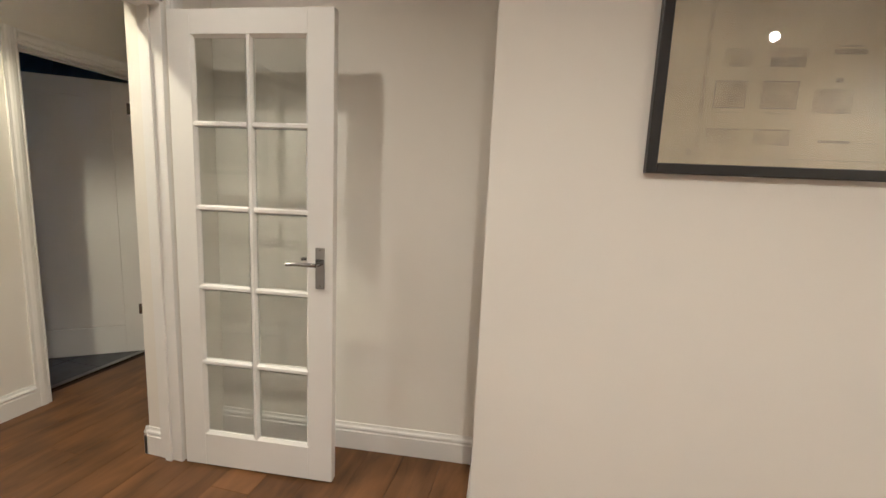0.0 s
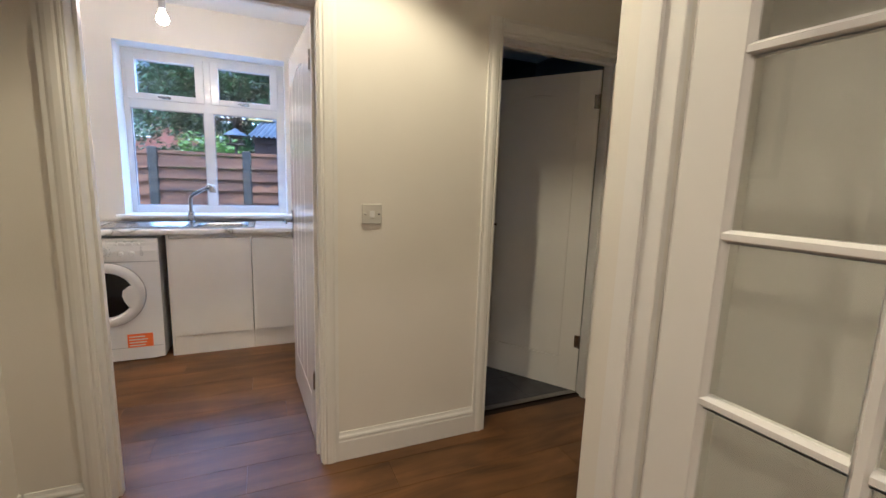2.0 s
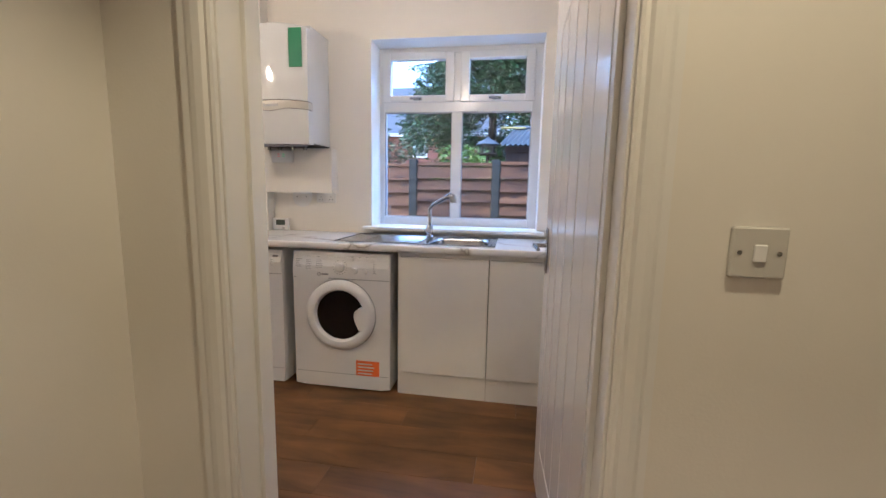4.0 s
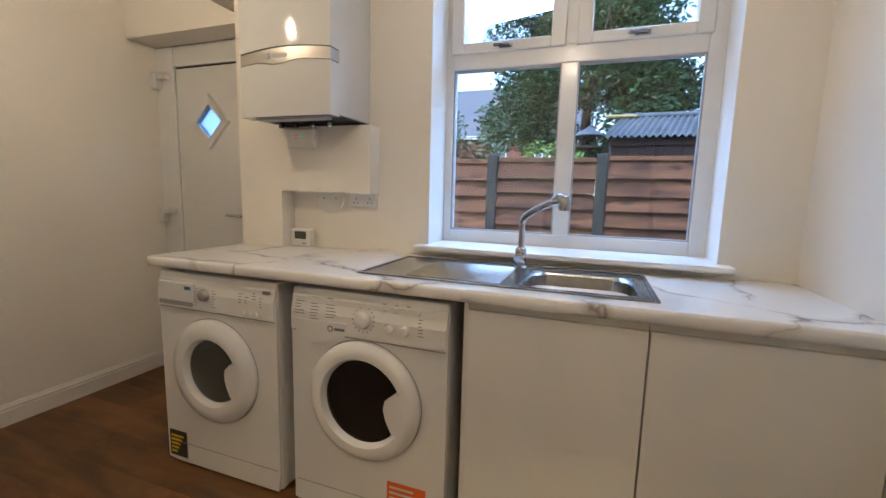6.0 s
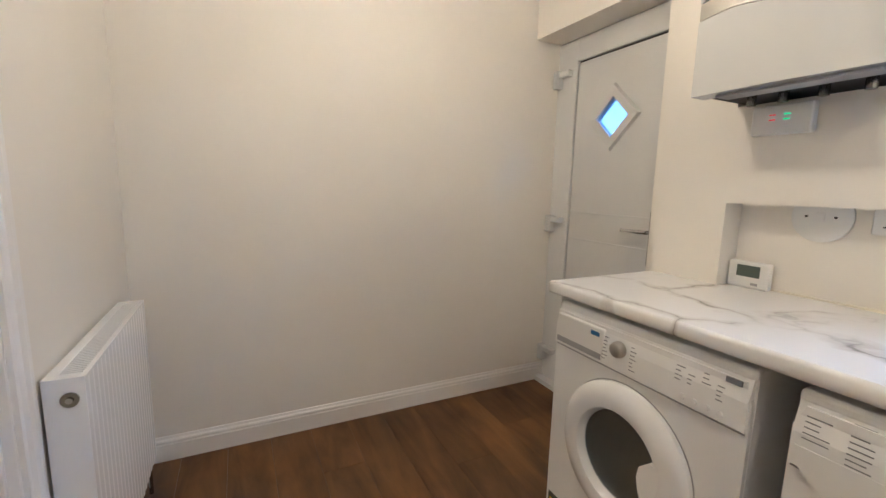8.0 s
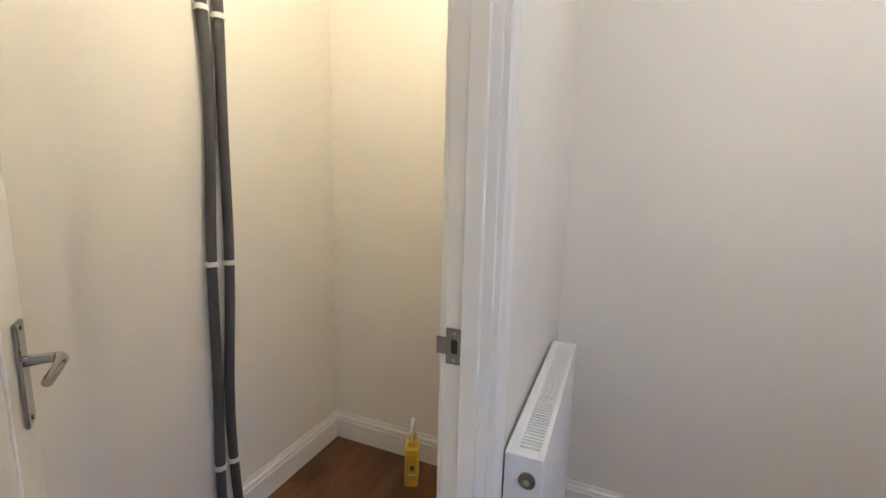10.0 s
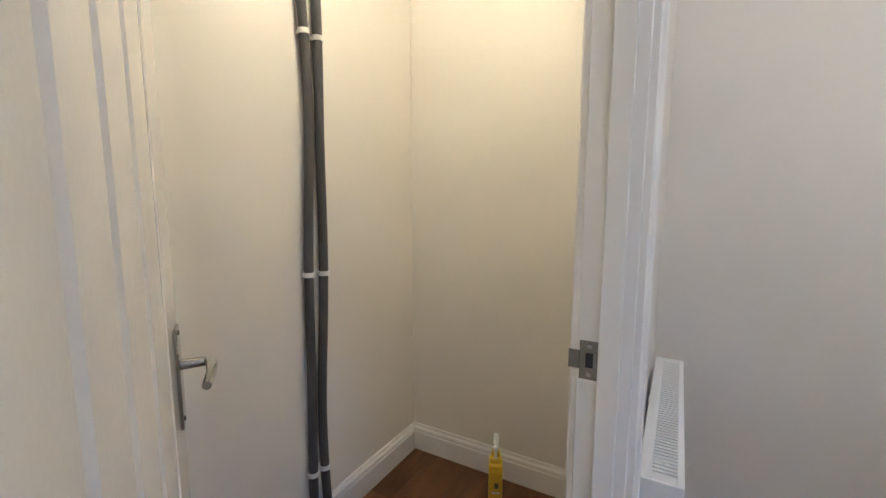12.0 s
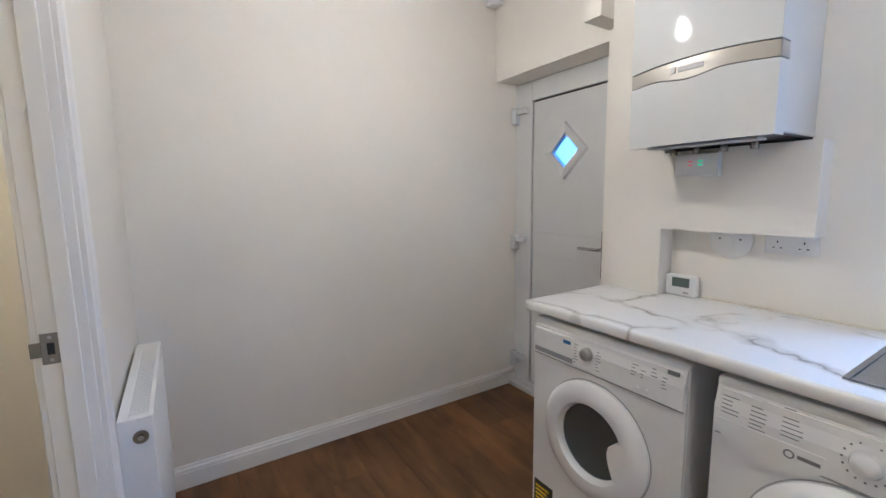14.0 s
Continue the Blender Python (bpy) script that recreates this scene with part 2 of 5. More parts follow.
CORR = mat("grey_corrugated_sheet", (0.085, 0.10, 0.115), 0.85, vary=0.3, scale=6)
BRICK = mat("red_brick", (0.20, 0.07, 0.045), 0.85, vary=0.3, scale=9, random=0.15)
SLATE = mat("grey_slate", (0.10, 0.115, 0.135), 0.7, vary=0.25, scale=5)


def leafy(m, low, high):
    """Varies each loose leaf of a crown in brightness and hue."""
    nt = m.node_tree
    b = nt.nodes["Principled BSDF"]
    old = b.inputs["Base Color"].links[0].from_socket
    geo, mr, hsv = nt.nodes.new("ShaderNodeNewGeometry"), nt.nodes.new("ShaderNodeMapRange"), nt.nodes.new("ShaderNodeHueSaturation")
    mr.inputs["To Min"].default_value, mr.inputs["To Max"].default_value = low, high
    nt.links.new(geo.outputs["Random Per Island"], mr.inputs["Value"])
    nt.links.new(mr.outputs["Result"], hsv.inputs["Value"])
    nt.links.new(old, hsv.inputs["Color"])
    nt.links.new(hsv.outputs["Color"], b.inputs["Base Color"])
    b.inputs["Roughness"].default_value = 0.33


def knotty(m, dark):
    """Adds scattered dark knots to a wood."""
    nt = m.node_tree
    b = nt.nodes["Principled BSDF"]
    old = b.inputs["Base Color"].links[0].from_socket
    geo, sep, com, vor, ramp, mix = (nt.nodes.new("ShaderNode" + k) for k in ("NewGeometry", "SeparateXYZ", "CombineXYZ", "TexVoronoi", "ValToRGB", "Mix"))
    nt.links.new(geo.outputs["Position"], sep.inputs[0])
    for k, (axis, factor) in enumerate((("Y", 2.6), ("Z", 6.0))):
        mul = nt.nodes.new("ShaderNodeMath")
        mul.operation = "MULTIPLY"
        mul.inputs[1].default_value = factor
        nt.links.new(sep.outputs[axis], mul.inputs[0])
        nt.links.new(mul.outputs[0], com.inputs[k])
    vor.voronoi_dimensions = "2D"
    nt.links.new(com.outputs[0], vor.inputs["Vector"])
    vor.inputs["Scale"].default_value = 1.0
    ramp.color_ramp.elements[0].position, ramp.color_ramp.elements[1].position = 0.05, 0.19
    ramp.color_ramp.elements[0].color, ramp.color_ramp.elements[1].color = (1, 1, 1, 1), (0, 0, 0, 1)
    nt.links.new(vor.outputs["Distance"], ramp.inputs["Fac"])
    mix.data_type = "RGBA"
    mix.inputs["B"].default_value = (*dark, 1)
    nt.links.new(ramp.outputs["Color"], mix.inputs["Factor"])
    nt.links.new(old, mix.inputs["A"])
    nt.links.new(mix.outputs["Result"], b.inputs["Base Color"])


leafy(LEAF, 0.5, 2.6)
leafy(LEAF2, 0.6, 1.7)
leafy(LEAF3, 0.5, 1.9)
knotty(FENCE, (0.030, 0.010, 0.005))


# ---- building helpers ----
def thing(name, m, label="", category="", group="", kind=""):
    ob = new(name)
    ob.empty_display_size = 0.05
    ob.matrix_basis = m
    return tagged(ob, label, category, group, kind)


def part(name, bm, material, parent=None, label="", smooth=False):
    bmesh.ops.recalc_face_normals(bm, faces=bm.faces)
    me = bpy.data.meshes.new(name)
    bm.to_mesh(me)
    bm.free()
    me.materials.append(material)
    if smooth:
        me.polygons.foreach_set("use_smooth", [True] * len(me.polygons))
        me.set_sharp_from_angle(angle=radians(40))
    ob = new(name, me)
    ob.parent = parent
    return tagged(ob, label)


def B():
    return bmesh.new()


def box(bm, lo, hi, bevel=0.0, seg=1, rot=None):
    r = bmesh.ops.create_cube(bm, size=1.0)
    vs = r["verts"]
    c, s = (Vector(lo) + Vector(hi)) / 2, Vector(hi) - Vector(lo)
    for v in vs:
        v.co = Vector((v.co.x * s.x, v.co.y * s.y, v.co.z * s.z))
    if bevel:
        es = list({e for v in vs for e in v.link_edges})
        g = bmesh.ops.bevel(bm, geom=es, offset=bevel, segments=seg, affect="EDGES", profile=0.5)
        vs = list({v for f in g["faces"] for v in f.verts} | {v for v in vs if v.is_valid})
    for v in vs:
        v.co = (rot @ v.co if rot else v.co) + c
    return bm


def boxes(*pairs, bevel=0.0):
    bm = B()
    for lo, hi in pairs:
        box(bm, lo, hi, bevel)
    return bm


def cyl(bm, a, b, r, r2=None, seg=24, caps=True):
    a, b = Vector(a), Vector(b)
    d = b - a
    m = Matrix.Translation((a + b) / 2) @ d.to_track_quat("Z", "Y").to_matrix().to_4x4()
    bmesh.ops.create_cone(bm, cap_ends=caps, segments=seg, radius1=r, radius2=r if r2 is None else r2, depth=d.length, matrix=m)
    return bm


def lathe(bm, profile, centre, axis="x", seg=48):
    """Turns (radius, along) pairs round an axis through centre."""
    rings = []
    for r, h in profile:
        ring = []
        for k in range(seg):
            a = 2 * math.pi * k / seg
            p = {"x": (h, r * math.cos(a), r * math.sin(a)), "z": (r * math.cos(a), r * math.sin(a), h), "y": (r * math.cos(a), h, r * math.sin(a))}[axis]
            ring.append(bm.verts.new(Vector(centre) + Vector(p)))
        rings.append(ring)
    for q, s in zip(rings, rings[1:]):
        for k in range(seg):
            bm.faces.new((q[k], q[(k + 1) % seg], s[(k + 1) % seg], s[k]))
    for ring, (r, h) in ((rings[0], profile[0]), (rings[-1], profile[-1])):
        if r > 1e-4:
            bm.faces.new(ring)
    return bm


def prism(bm, outline, along, thick):
    """A flat outline of 3D points given thickness along a vector."""
    d = Vector(along).normalized() * thick
    lo = [bm.verts.new(Vector(p)) for p in outline]
    hi = [bm.verts.new(Vector(p) + d) for p in outline]
    n = len(lo)
    bm.faces.new(lo)
    bm.faces.new(hi)
    for k in range(n):
        bm.faces.new((lo[k], lo[(k + 1) % n], hi[(k + 1) % n], hi[k]))
    return bm


def moulding(bm, profile, start, end, out, up):
    """A profile of (out, up) pairs drawn from start to end."""
    start, end, out, up = map(Vector, (start, end, out, up))
    return prism(bm, [start + out * a + up * b for a, b in profile], end - start, (end - start).length)


def tube(bm, points, r, seg=14, caps=True):
    pts = [Vector(p) for p in points]
    rings, ref = [], None
    for k, p in enumerate(pts):
        d = (pts[min(k + 1, len(pts) - 1)] - pts[max(k - 1, 0)]).normalized()
        if ref is None:
            ref = d.orthogonal().normalized()
        u = (ref - d * ref.dot(d)).normalized()
        ref = u
        w = d.cross(u)
        rr = r[k] if isinstance(r, (list, tuple)) else r
        rings.append([bm.verts.new(p + rr * (math.cos(a) * u + math.sin(a) * w)) for a in (2 * math.pi * j / seg for j in range(seg))])
    for q, s in zip(rings, rings[1:]):
        for k in range(seg):
            bm.faces.new((q[k], q[(k + 1) % seg], s[(k + 1) % seg], s[k]))
    if caps:
        bm.faces.new(rings[0])
        bm.faces.new(rings[-1])
    return bm


# ---- structure ----
H = 2.51
XK, XH, XW = -2.02, -1.88, -3.98
XC = -1.934  # cupboard face of the thinner partition beside the kitchen
DOORS = {"cupboard": (-0.235, 0.530), "kitchen": (1.12, 1.885), "bath": (2.71, 3.44)}
HEAD, LIN = 1.93, 0.028


def wall(name, label, *pairs, material=PAINT):
    return tagged(part(name, boxes(*pairs), material), label, "wall", kind="structure")


ca, cb = DOORS["cupboard"]
segs, y = [((XK, -1.25, 0), (XC, ca - LIN, H)), ((XK, ca - LIN, HEAD + LIN), (XC, cb + LIN, H)), ((XK, cb + LIN, 0), (XC, 0.74, H))], 0.74
for a, b in (DOORS["kitchen"], DOORS["bath"]):
    segs.append(((XK, y, 0), (XH, a - LIN, H)))
    segs.append(((XK, a - LIN, HEAD + LIN), (XH, b + LIN, H)))
    y = b + LIN
segs.append(((XK, y, 0), (XH, 4.3, H)))
wall("wall_partition", "cream painted wall between hall and kitchen with three doorways", *segs)
wall("wall_kitchen_south", "cream painted side wall of kitchen and cupboard", ((-4.3, -1.40, 0), (-0.80, -1.228, H)))
wall("wall_cupboard_east", "cream painted back wall of cupboard with pipes", ((-0.94, -1.25, 0), (-0.80, 0.74, H)))
wall("wall_hall_south", "cream painted hall wall with a framed picture", ((XH, 0.74, 0), (-0.80, 0.86, H)))
wall("wall_kitchen_north", "pale painted wall between kitchen and bathroom", ((XW, 2.11, 0), (XK, 2.21, H)))
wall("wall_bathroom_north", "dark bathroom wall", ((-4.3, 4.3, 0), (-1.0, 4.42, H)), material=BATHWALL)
# opening at y 2.30 to 2.75 is added, unseen, to let sky light in
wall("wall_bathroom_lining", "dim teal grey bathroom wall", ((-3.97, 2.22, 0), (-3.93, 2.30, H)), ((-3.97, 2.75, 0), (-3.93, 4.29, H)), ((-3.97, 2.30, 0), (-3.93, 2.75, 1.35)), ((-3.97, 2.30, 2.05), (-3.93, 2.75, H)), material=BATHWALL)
wall("wall_hall_north", "cream painted end wall of hall", ((XH, 4.0, 0), (-0.80, 4.12, H)))
# wall between hall and dining room with a wide opening
wall("wall_dining_partition", "cream painted partition with wide opening to hall",
     ((-0.955, 2.50, 0), (-0.76, 4.0, H)), ((-0.955, 0.74, 0), (-0.76, 1.0, H)), ((-0.955, 1.0, 2.0), (-0.76, 2.50, H)))
# outer kitchen wall with window and back door openings
WIN = (0.70, 1.865, 0.95, 2.215)
EDO = (-1.24, -0.40, 0.0, 2.035)
# also holds the added unseen bathroom opening that lets sky light in
wall("wall_outer", "cream painted outer wall with window and back door",
     ((-4.3, EDO[1], 0), (XW, WIN[0], H)), ((-4.3, WIN[1], 0), (XW, 2.30, H)), ((-4.3, 2.30, 0), (XW, 2.75, 1.35)), ((-4.3, 2.30, 2.05), (XW, 2.75, H)), ((-4.3, 2.75, 0), (XW, 4.3, H)),
     ((-4.3, WIN[0], 0), (XW, WIN[1], WIN[2])), ((-4.3, WIN[0], WIN[3]), (XW, WIN[1], H)),
     ((-4.3, EDO[0], EDO[3]), (XW, EDO[1], H)))
# dining room
SK = radians(5.0)
dm = Matrix.Translation((0.595, 2.364, 0)) @ Matrix.Rotation(SK, 4, "Z")
bm = boxes(((0, 0, 0), (3.2, 0.5, H)))
bm.transform(dm)
tagged(part("wall_chimney_breast", bm, PAINT), "pale painted projecting wall with a framed drawing", "wall", kind="structure")
am = Matrix.Translation((-0.76, 2.755, 0)) @ Matrix.Rotation(SK, 4, "Z")
bm = boxes(((-0.05, 0, 0), (1.6, 0.1, H)))
bm.transform(am)
tagged(part("wall_alcove", bm, PAINT), "cream painted alcove wall behind the glazed door", "wall", kind="structure")
wall("wall_dining_east", "cream painted dining room wall", ((3.3, -1.2, 0), (3.42, 3.4, H)))
wall("wall_dining_south", "cream painted dining room wall", ((-0.80, -1.32, 0), (3.42, -1.2, H)))
tagged(part("ceiling", boxes(((-4.3, -1.4, H), (3.42, 4.42, H + 0.12))), CEIL), "flat white painted ceiling", "ceiling", kind="structure")
floor = tagged(part("floor", boxes(((-4.3, -1.4, -0.12), (3.42, 4.42, -0.011))), SLAB), "dark oak plank floor", "floor", kind="structure")
bath_floor = tagged(part("floor_bathroom", boxes(((-4.0, 2.21, -0.010), (-2.035, 4.3, 0.003))), GROUT), "dark grey vinyl bathroom floor", "floor", kind="structure")
tagged(part("threshold_bar", boxes(((-2.055, 2.71, -0.002), (-2.015, 3.44, 0.009)), bevel=0.003), SATIN), "metal threshold strip at bathroom door", "threshold", kind="structure")

# ---- skirting ----
SKP = [(0, 0), (0.016, 0), (0.016, 0.092), (0.011, 0.097), (0.011, 0.102), (0.017, 0.108), (0.015, 0.116), (0.009, 0.122), (0.006, 0.135), (0, 0.135)]


def skirting(name, start, end, out, tall=1.0):
    bm = moulding(B(), [(a, b * tall) for a, b in SKP], (*start, 0.001), (*end, 0.001), (*out, 0), (0, 0, 1))
    return tagged(part(name, bm, TRIM), "white gloss moulded skirting board along the wall", "skirting", kind="structure")


ARCH = 0.075
skirting("baseboard", (XK, -1.228), (-4.17, -1.228), (0, 1), 0.8)
skirting("baseboard", (XK, -1.212), (XK, DOORS["cupboard"][0] - ARCH), (-1, 0), 0.8)
skirting("baseboard", (XK, DOORS["cupboard"][1] + ARCH), (XK, DOORS["kitchen"][0] - ARCH), (-1, 0))
skirting("baseboard", (XK, DOORS["kitchen"][1] + ARCH), (XK, 2.11), (-1, 0))
skirting("baseboard", (-0.94, -1.228), (XC, -1.228), (0, 1))
skirting("baseboard", (-0.94, 0.74), (-0.94, -1.212), (-1, 0))
skirting("baseboard", (XH, DOORS["kitchen"][1] + ARCH), (XH, DOORS["bath"][0] - ARCH), (1, 0))
skirting("baseboard", (XH, 0.876), (XH, DOORS["kitchen"][0] - ARCH), (1, 0))
skirting("baseboard", (-0.96, 0.86), (XH, 0.86), (0, 1))
skirting("baseboard", (XH, DOORS["bath"][1] + ARCH), (XH, 4.0), (1, 0))
skirting("baseboard", (-0.955, 2.484), (-0.955, 4.0), (-1, 0))
skirting("baseboard", (-0.97, 2.50), (-0.875, 2.50), (0, -1))
for mm, a, b in ((am, (0.0, 0), (1.45, 0)), (dm, (0, 0), (2.7, 0))):
    bm = moulding(B(), SKP, (*a, 0.001), (*b, 0.001), (0, -1, 0), (0, 0, 1))
    bm.transform(mm)
    tagged(part("baseboard", bm, TRIM), "white gloss moulded skirting board along the wall", "skirting", kind="structure")
bm = moulding(B(), SKP, (0, -0.014, 0.001), (0, 0.48, 0.001), (-1, 0, 0), (0, 0, 1))
bm.transform(dm)
tagged(part("baseboard", bm, TRIM), "white gloss moulded skirting board along the wall", "skirting", kind="structure")

# ---- door linings and architraves ----
ARP = [(0, 0), (0, 0.010), (0.006, 0.013), (0.014, 0.010), (0.020, 0.017), (0.036, 0.019), (0.048, 0.017), (0.056, 0.013), (0.070, 0.013), (0.070, 0)]


def door_frame(name, a, b, x0, x1, label, stop=None, sides=(1, -1), head=HEAD):
    """Lining round the opening from y=a to b in a wall from x0 to x1, with moulded architraves."""
    t = thing(name, pose((x0 + x1) / 2, (a + b) / 2, 0), label, "door frame", kind="structure")
    mx, my = (x0 + x1) / 2, (a + b) / 2
    w = (b - a) / 2
    hx = (x1 - x0) / 2
    for s in (-1, 1):
        part("jamb", boxes(((-hx, min(s * w, s * (w + LIN)), 0), (hx, max(s * w, s * (w + LIN)), head + LIN)), bevel=0.0015), TRIM, t)
    part("head", boxes(((-hx, -w, head), (hx, w, head + LIN))), TRIM, t)
    if stop is not None:
        for s in (-1, 1):
            part("door_stop", boxes(((stop - mx - 0.016, min(s * w, s * (w - 0.012)), 0), (stop - mx + 0.016, max(s * w, s * (w - 0.012)), head)), bevel=0.001), TRIM, t)
        part("door_stop", boxes(((stop - mx - 0.016, -w + 0.012, head - 0.012), (stop - mx + 0.016, w - 0.012, head))), TRIM, t)
    for side in sides:
        x = hx * side
        for s in (-1, 1):
            bm = moulding(B(), ARP, (x, s * (w + 0.006), 0), (x, s * (w + 0.006), head + 0.076), (0, s, 0), (side, 0, 0))
            part("architrave", bm, TRIM, t)
        bm = moulding(B(), ARP, (x, -w - 0.006, head + 0.006), (x, w + 0.006, head + 0.006), (0, 0, 1), (side, 0, 0))
        part("architrave", bm, TRIM, t)
    return t


fr_c = door_frame("door_frame_cupboard", *DOORS["cupboard"], XK, XC, "white gloss door frame of the cupboard doorway", stop=-1.985)
fr_k = door_frame("door_frame_kitchen", *DOORS["kitchen"], XK, XH, "white gloss door frame of the kitchen doorway", stop=-1.967)
fr_b = door_frame("door_frame_bathroom", *DOORS["bath"], XK, XH, "white gloss door frame of the bathroom doorway", stop=-1.967)
# strike plate on the latch jamb of the cupboard doorway
bm = boxes(((0.010, -0.3825, 0.985), (0.039, -0.3810, 1.052)), ((0.039, -0.3825, 1.002), (0.057, -0.3810, 1.034)), bevel=0.0004)
strike = part("strike_plate", bm, SATIN, fr_c, "satin metal strike plate")
part("latch_hole", boxes(((0.017, -0.3810, 1.006), (0.029, -0.3805, 1.031))), DARK, strike)
for z in (0.994, 1.043):
    part("screw", cyl(B(), (0.023, -0.3810, z), (0.023, -0.3800, z), 0.004, seg=12), CHROME, strike)


# ---- doors ----
def lever_handle(parent, x, y, z, side, toward, low=0.105, lever=0.10):
    """A lever on a long backplate, on the door face whose normal is side along local y; the lever points toward +1 or -1 in x."""
    h = part("handle_plate", boxes(((x - 0.0195, min(y, y + side * 0.007), z - low), (x + 0.0195, max(y, y + side * 0.007), z + 0.065)), bevel=0.002), HANDLE, parent, "polished chrome lever handle")
    bm = cyl(B(), (x, y + side * 0.005, z), (x, y + side * 0.05, z), 0.009, 0.0075, seg=16)
    tube(bm, [(x, y + side * 0.047, z), (x + toward * 0.02, y + side * 0.052, z + 0.001), (x + toward * 0.06, y + side * 0.052, z + 0.001), (x + toward * lever, y + side * 0.047, z - 0.003)], [0.0085, 0.009, 0.0075, 0.007], seg=12)
    part("lever", bm, HANDLE, h, smooth=True)
    for zz in (z - low + 0.012, z + 0.055):
        part("screw", cyl(B(), (x, y + side * 0.006, zz), (x, y + side * 0.0085, zz), 0.004, seg=10), SATIN, h)
    return h


def hinges(parent, zs, x=0.0, y=0.0):
    for z in zs:
        bm = cyl(B(), (x, y, z - 0.04), (x, y, z + 0.04), 0.0065, seg=12)
        box(bm, (x - 0.001, y - 0.004, z - 0.038), (x + 0.03, y - 0.001, z + 0.038))
        part("hinge", bm, SATIN, parent, "satin steel butt hinge")


def cottage_door(name, m, w, h, label, material, mirror=1, z0=0.008, planks=4, handle=True, htoward=-1, gap=0.007):
    """A moulded door with an arched grooved panel. Local x runs from the hinge, the faces look along y; the leaf lies from y=0 to 0.035 times mirror."""
    t = thing(name, m, label, "door")
    f = lambda lo, hi: ((lo[0], min(lo[1] * mirror, hi[1] * mirror), lo[2]), (hi[0], max(lo[1] * mirror, hi[1] * mirror), hi[2]))
    st, br, tr = 0.118, 0.20, 0.115
    part("core_panel", boxes(f((0.05, 0.008, z0 + 0.1), (w - 0.05, 0.027, h - 0.05))), material, t)
    for x0 in (0, w - st):
        part("stile", boxes(f((x0, 0, z0), (x0 + st, 0.035, h)), bevel=0.002), material, t)
    part("bottom_rail", boxes(f((st, 0, z0), (w - st, 0.035, z0 + br)), bevel=0.002), material, t)
    n, pts = 14, []
    for k in range(n + 1):
        u = k / n
        pts.append((st + (w - 2 * st) * u, 0, h - tr - 0.07 + 0.075 * math.sin(math.pi * u) ** 0.8))
    out = [(st, 0, h), *pts, (w - st, 0, h)]
    part("top_rail", prism(B(), [(a, 0.0, c) for a, b, c in out], (0, mirror, 0), 0.035), material, t)
    pw = (w - 2 * st) / planks
    for k in range(planks):
        a = st + k * pw + gap / 2
        part("plank", boxes(f((a, 0.0012, z0 + br + 0.005), (a + pw - gap, 0.0338, h - tr - 0.004)), bevel=0.003 if gap < 0.01 else 0.007), material, t)
    if handle:
        lever_handle(t, w - 0.052, 0.0 if mirror > 0 else 0.0, 1.015, -mirror, htoward)
        lever_handle(t, w - 0.052, 0.035 * mirror, 1.015, mirror, htoward)
    hinges(t, (0.33, h - 0.17), 0.0, -0.004 * mirror)
    return t


def turn_from(x, y, ex, ey, z=0):
    """The pose whose local x axis runs from (x, y) towards (ex, ey)."""
    return pose(x, y, z, 0, 0, math.degrees(math.atan2(ey - y, ex - x)))


# kitchen door stands open into the kitchen, hinged at the north jamb
cottage_door("kitchen_door", turn_from(-2.022, 1.878, -2.775, 1.832), 0.758, 1.922, "white moulded cottage door standing open into the kitchen", DOOR, mirror=-1)
# bathroom door half open into the dark bathroom
cottage_door("bathroom_door", turn_from(-2.024, 3.432, -2.61, 3.018), 0.722, 1.915, "white moulded door half open into the dark bathroom", DOOR, mirror=-1, planks=1, gap=0.0016)
# cupboard door open into the cupboard
CA = radians(57)
cottage_door("storeroom_door", turn_from(-1.936, 0.522, -1.936 + math.sin(CA), 0.522 - math.cos(CA)), 0.752, 1.922, "white moulded cottage door open into the cupboard", DOOR, mirror=-1, gap=0.015)


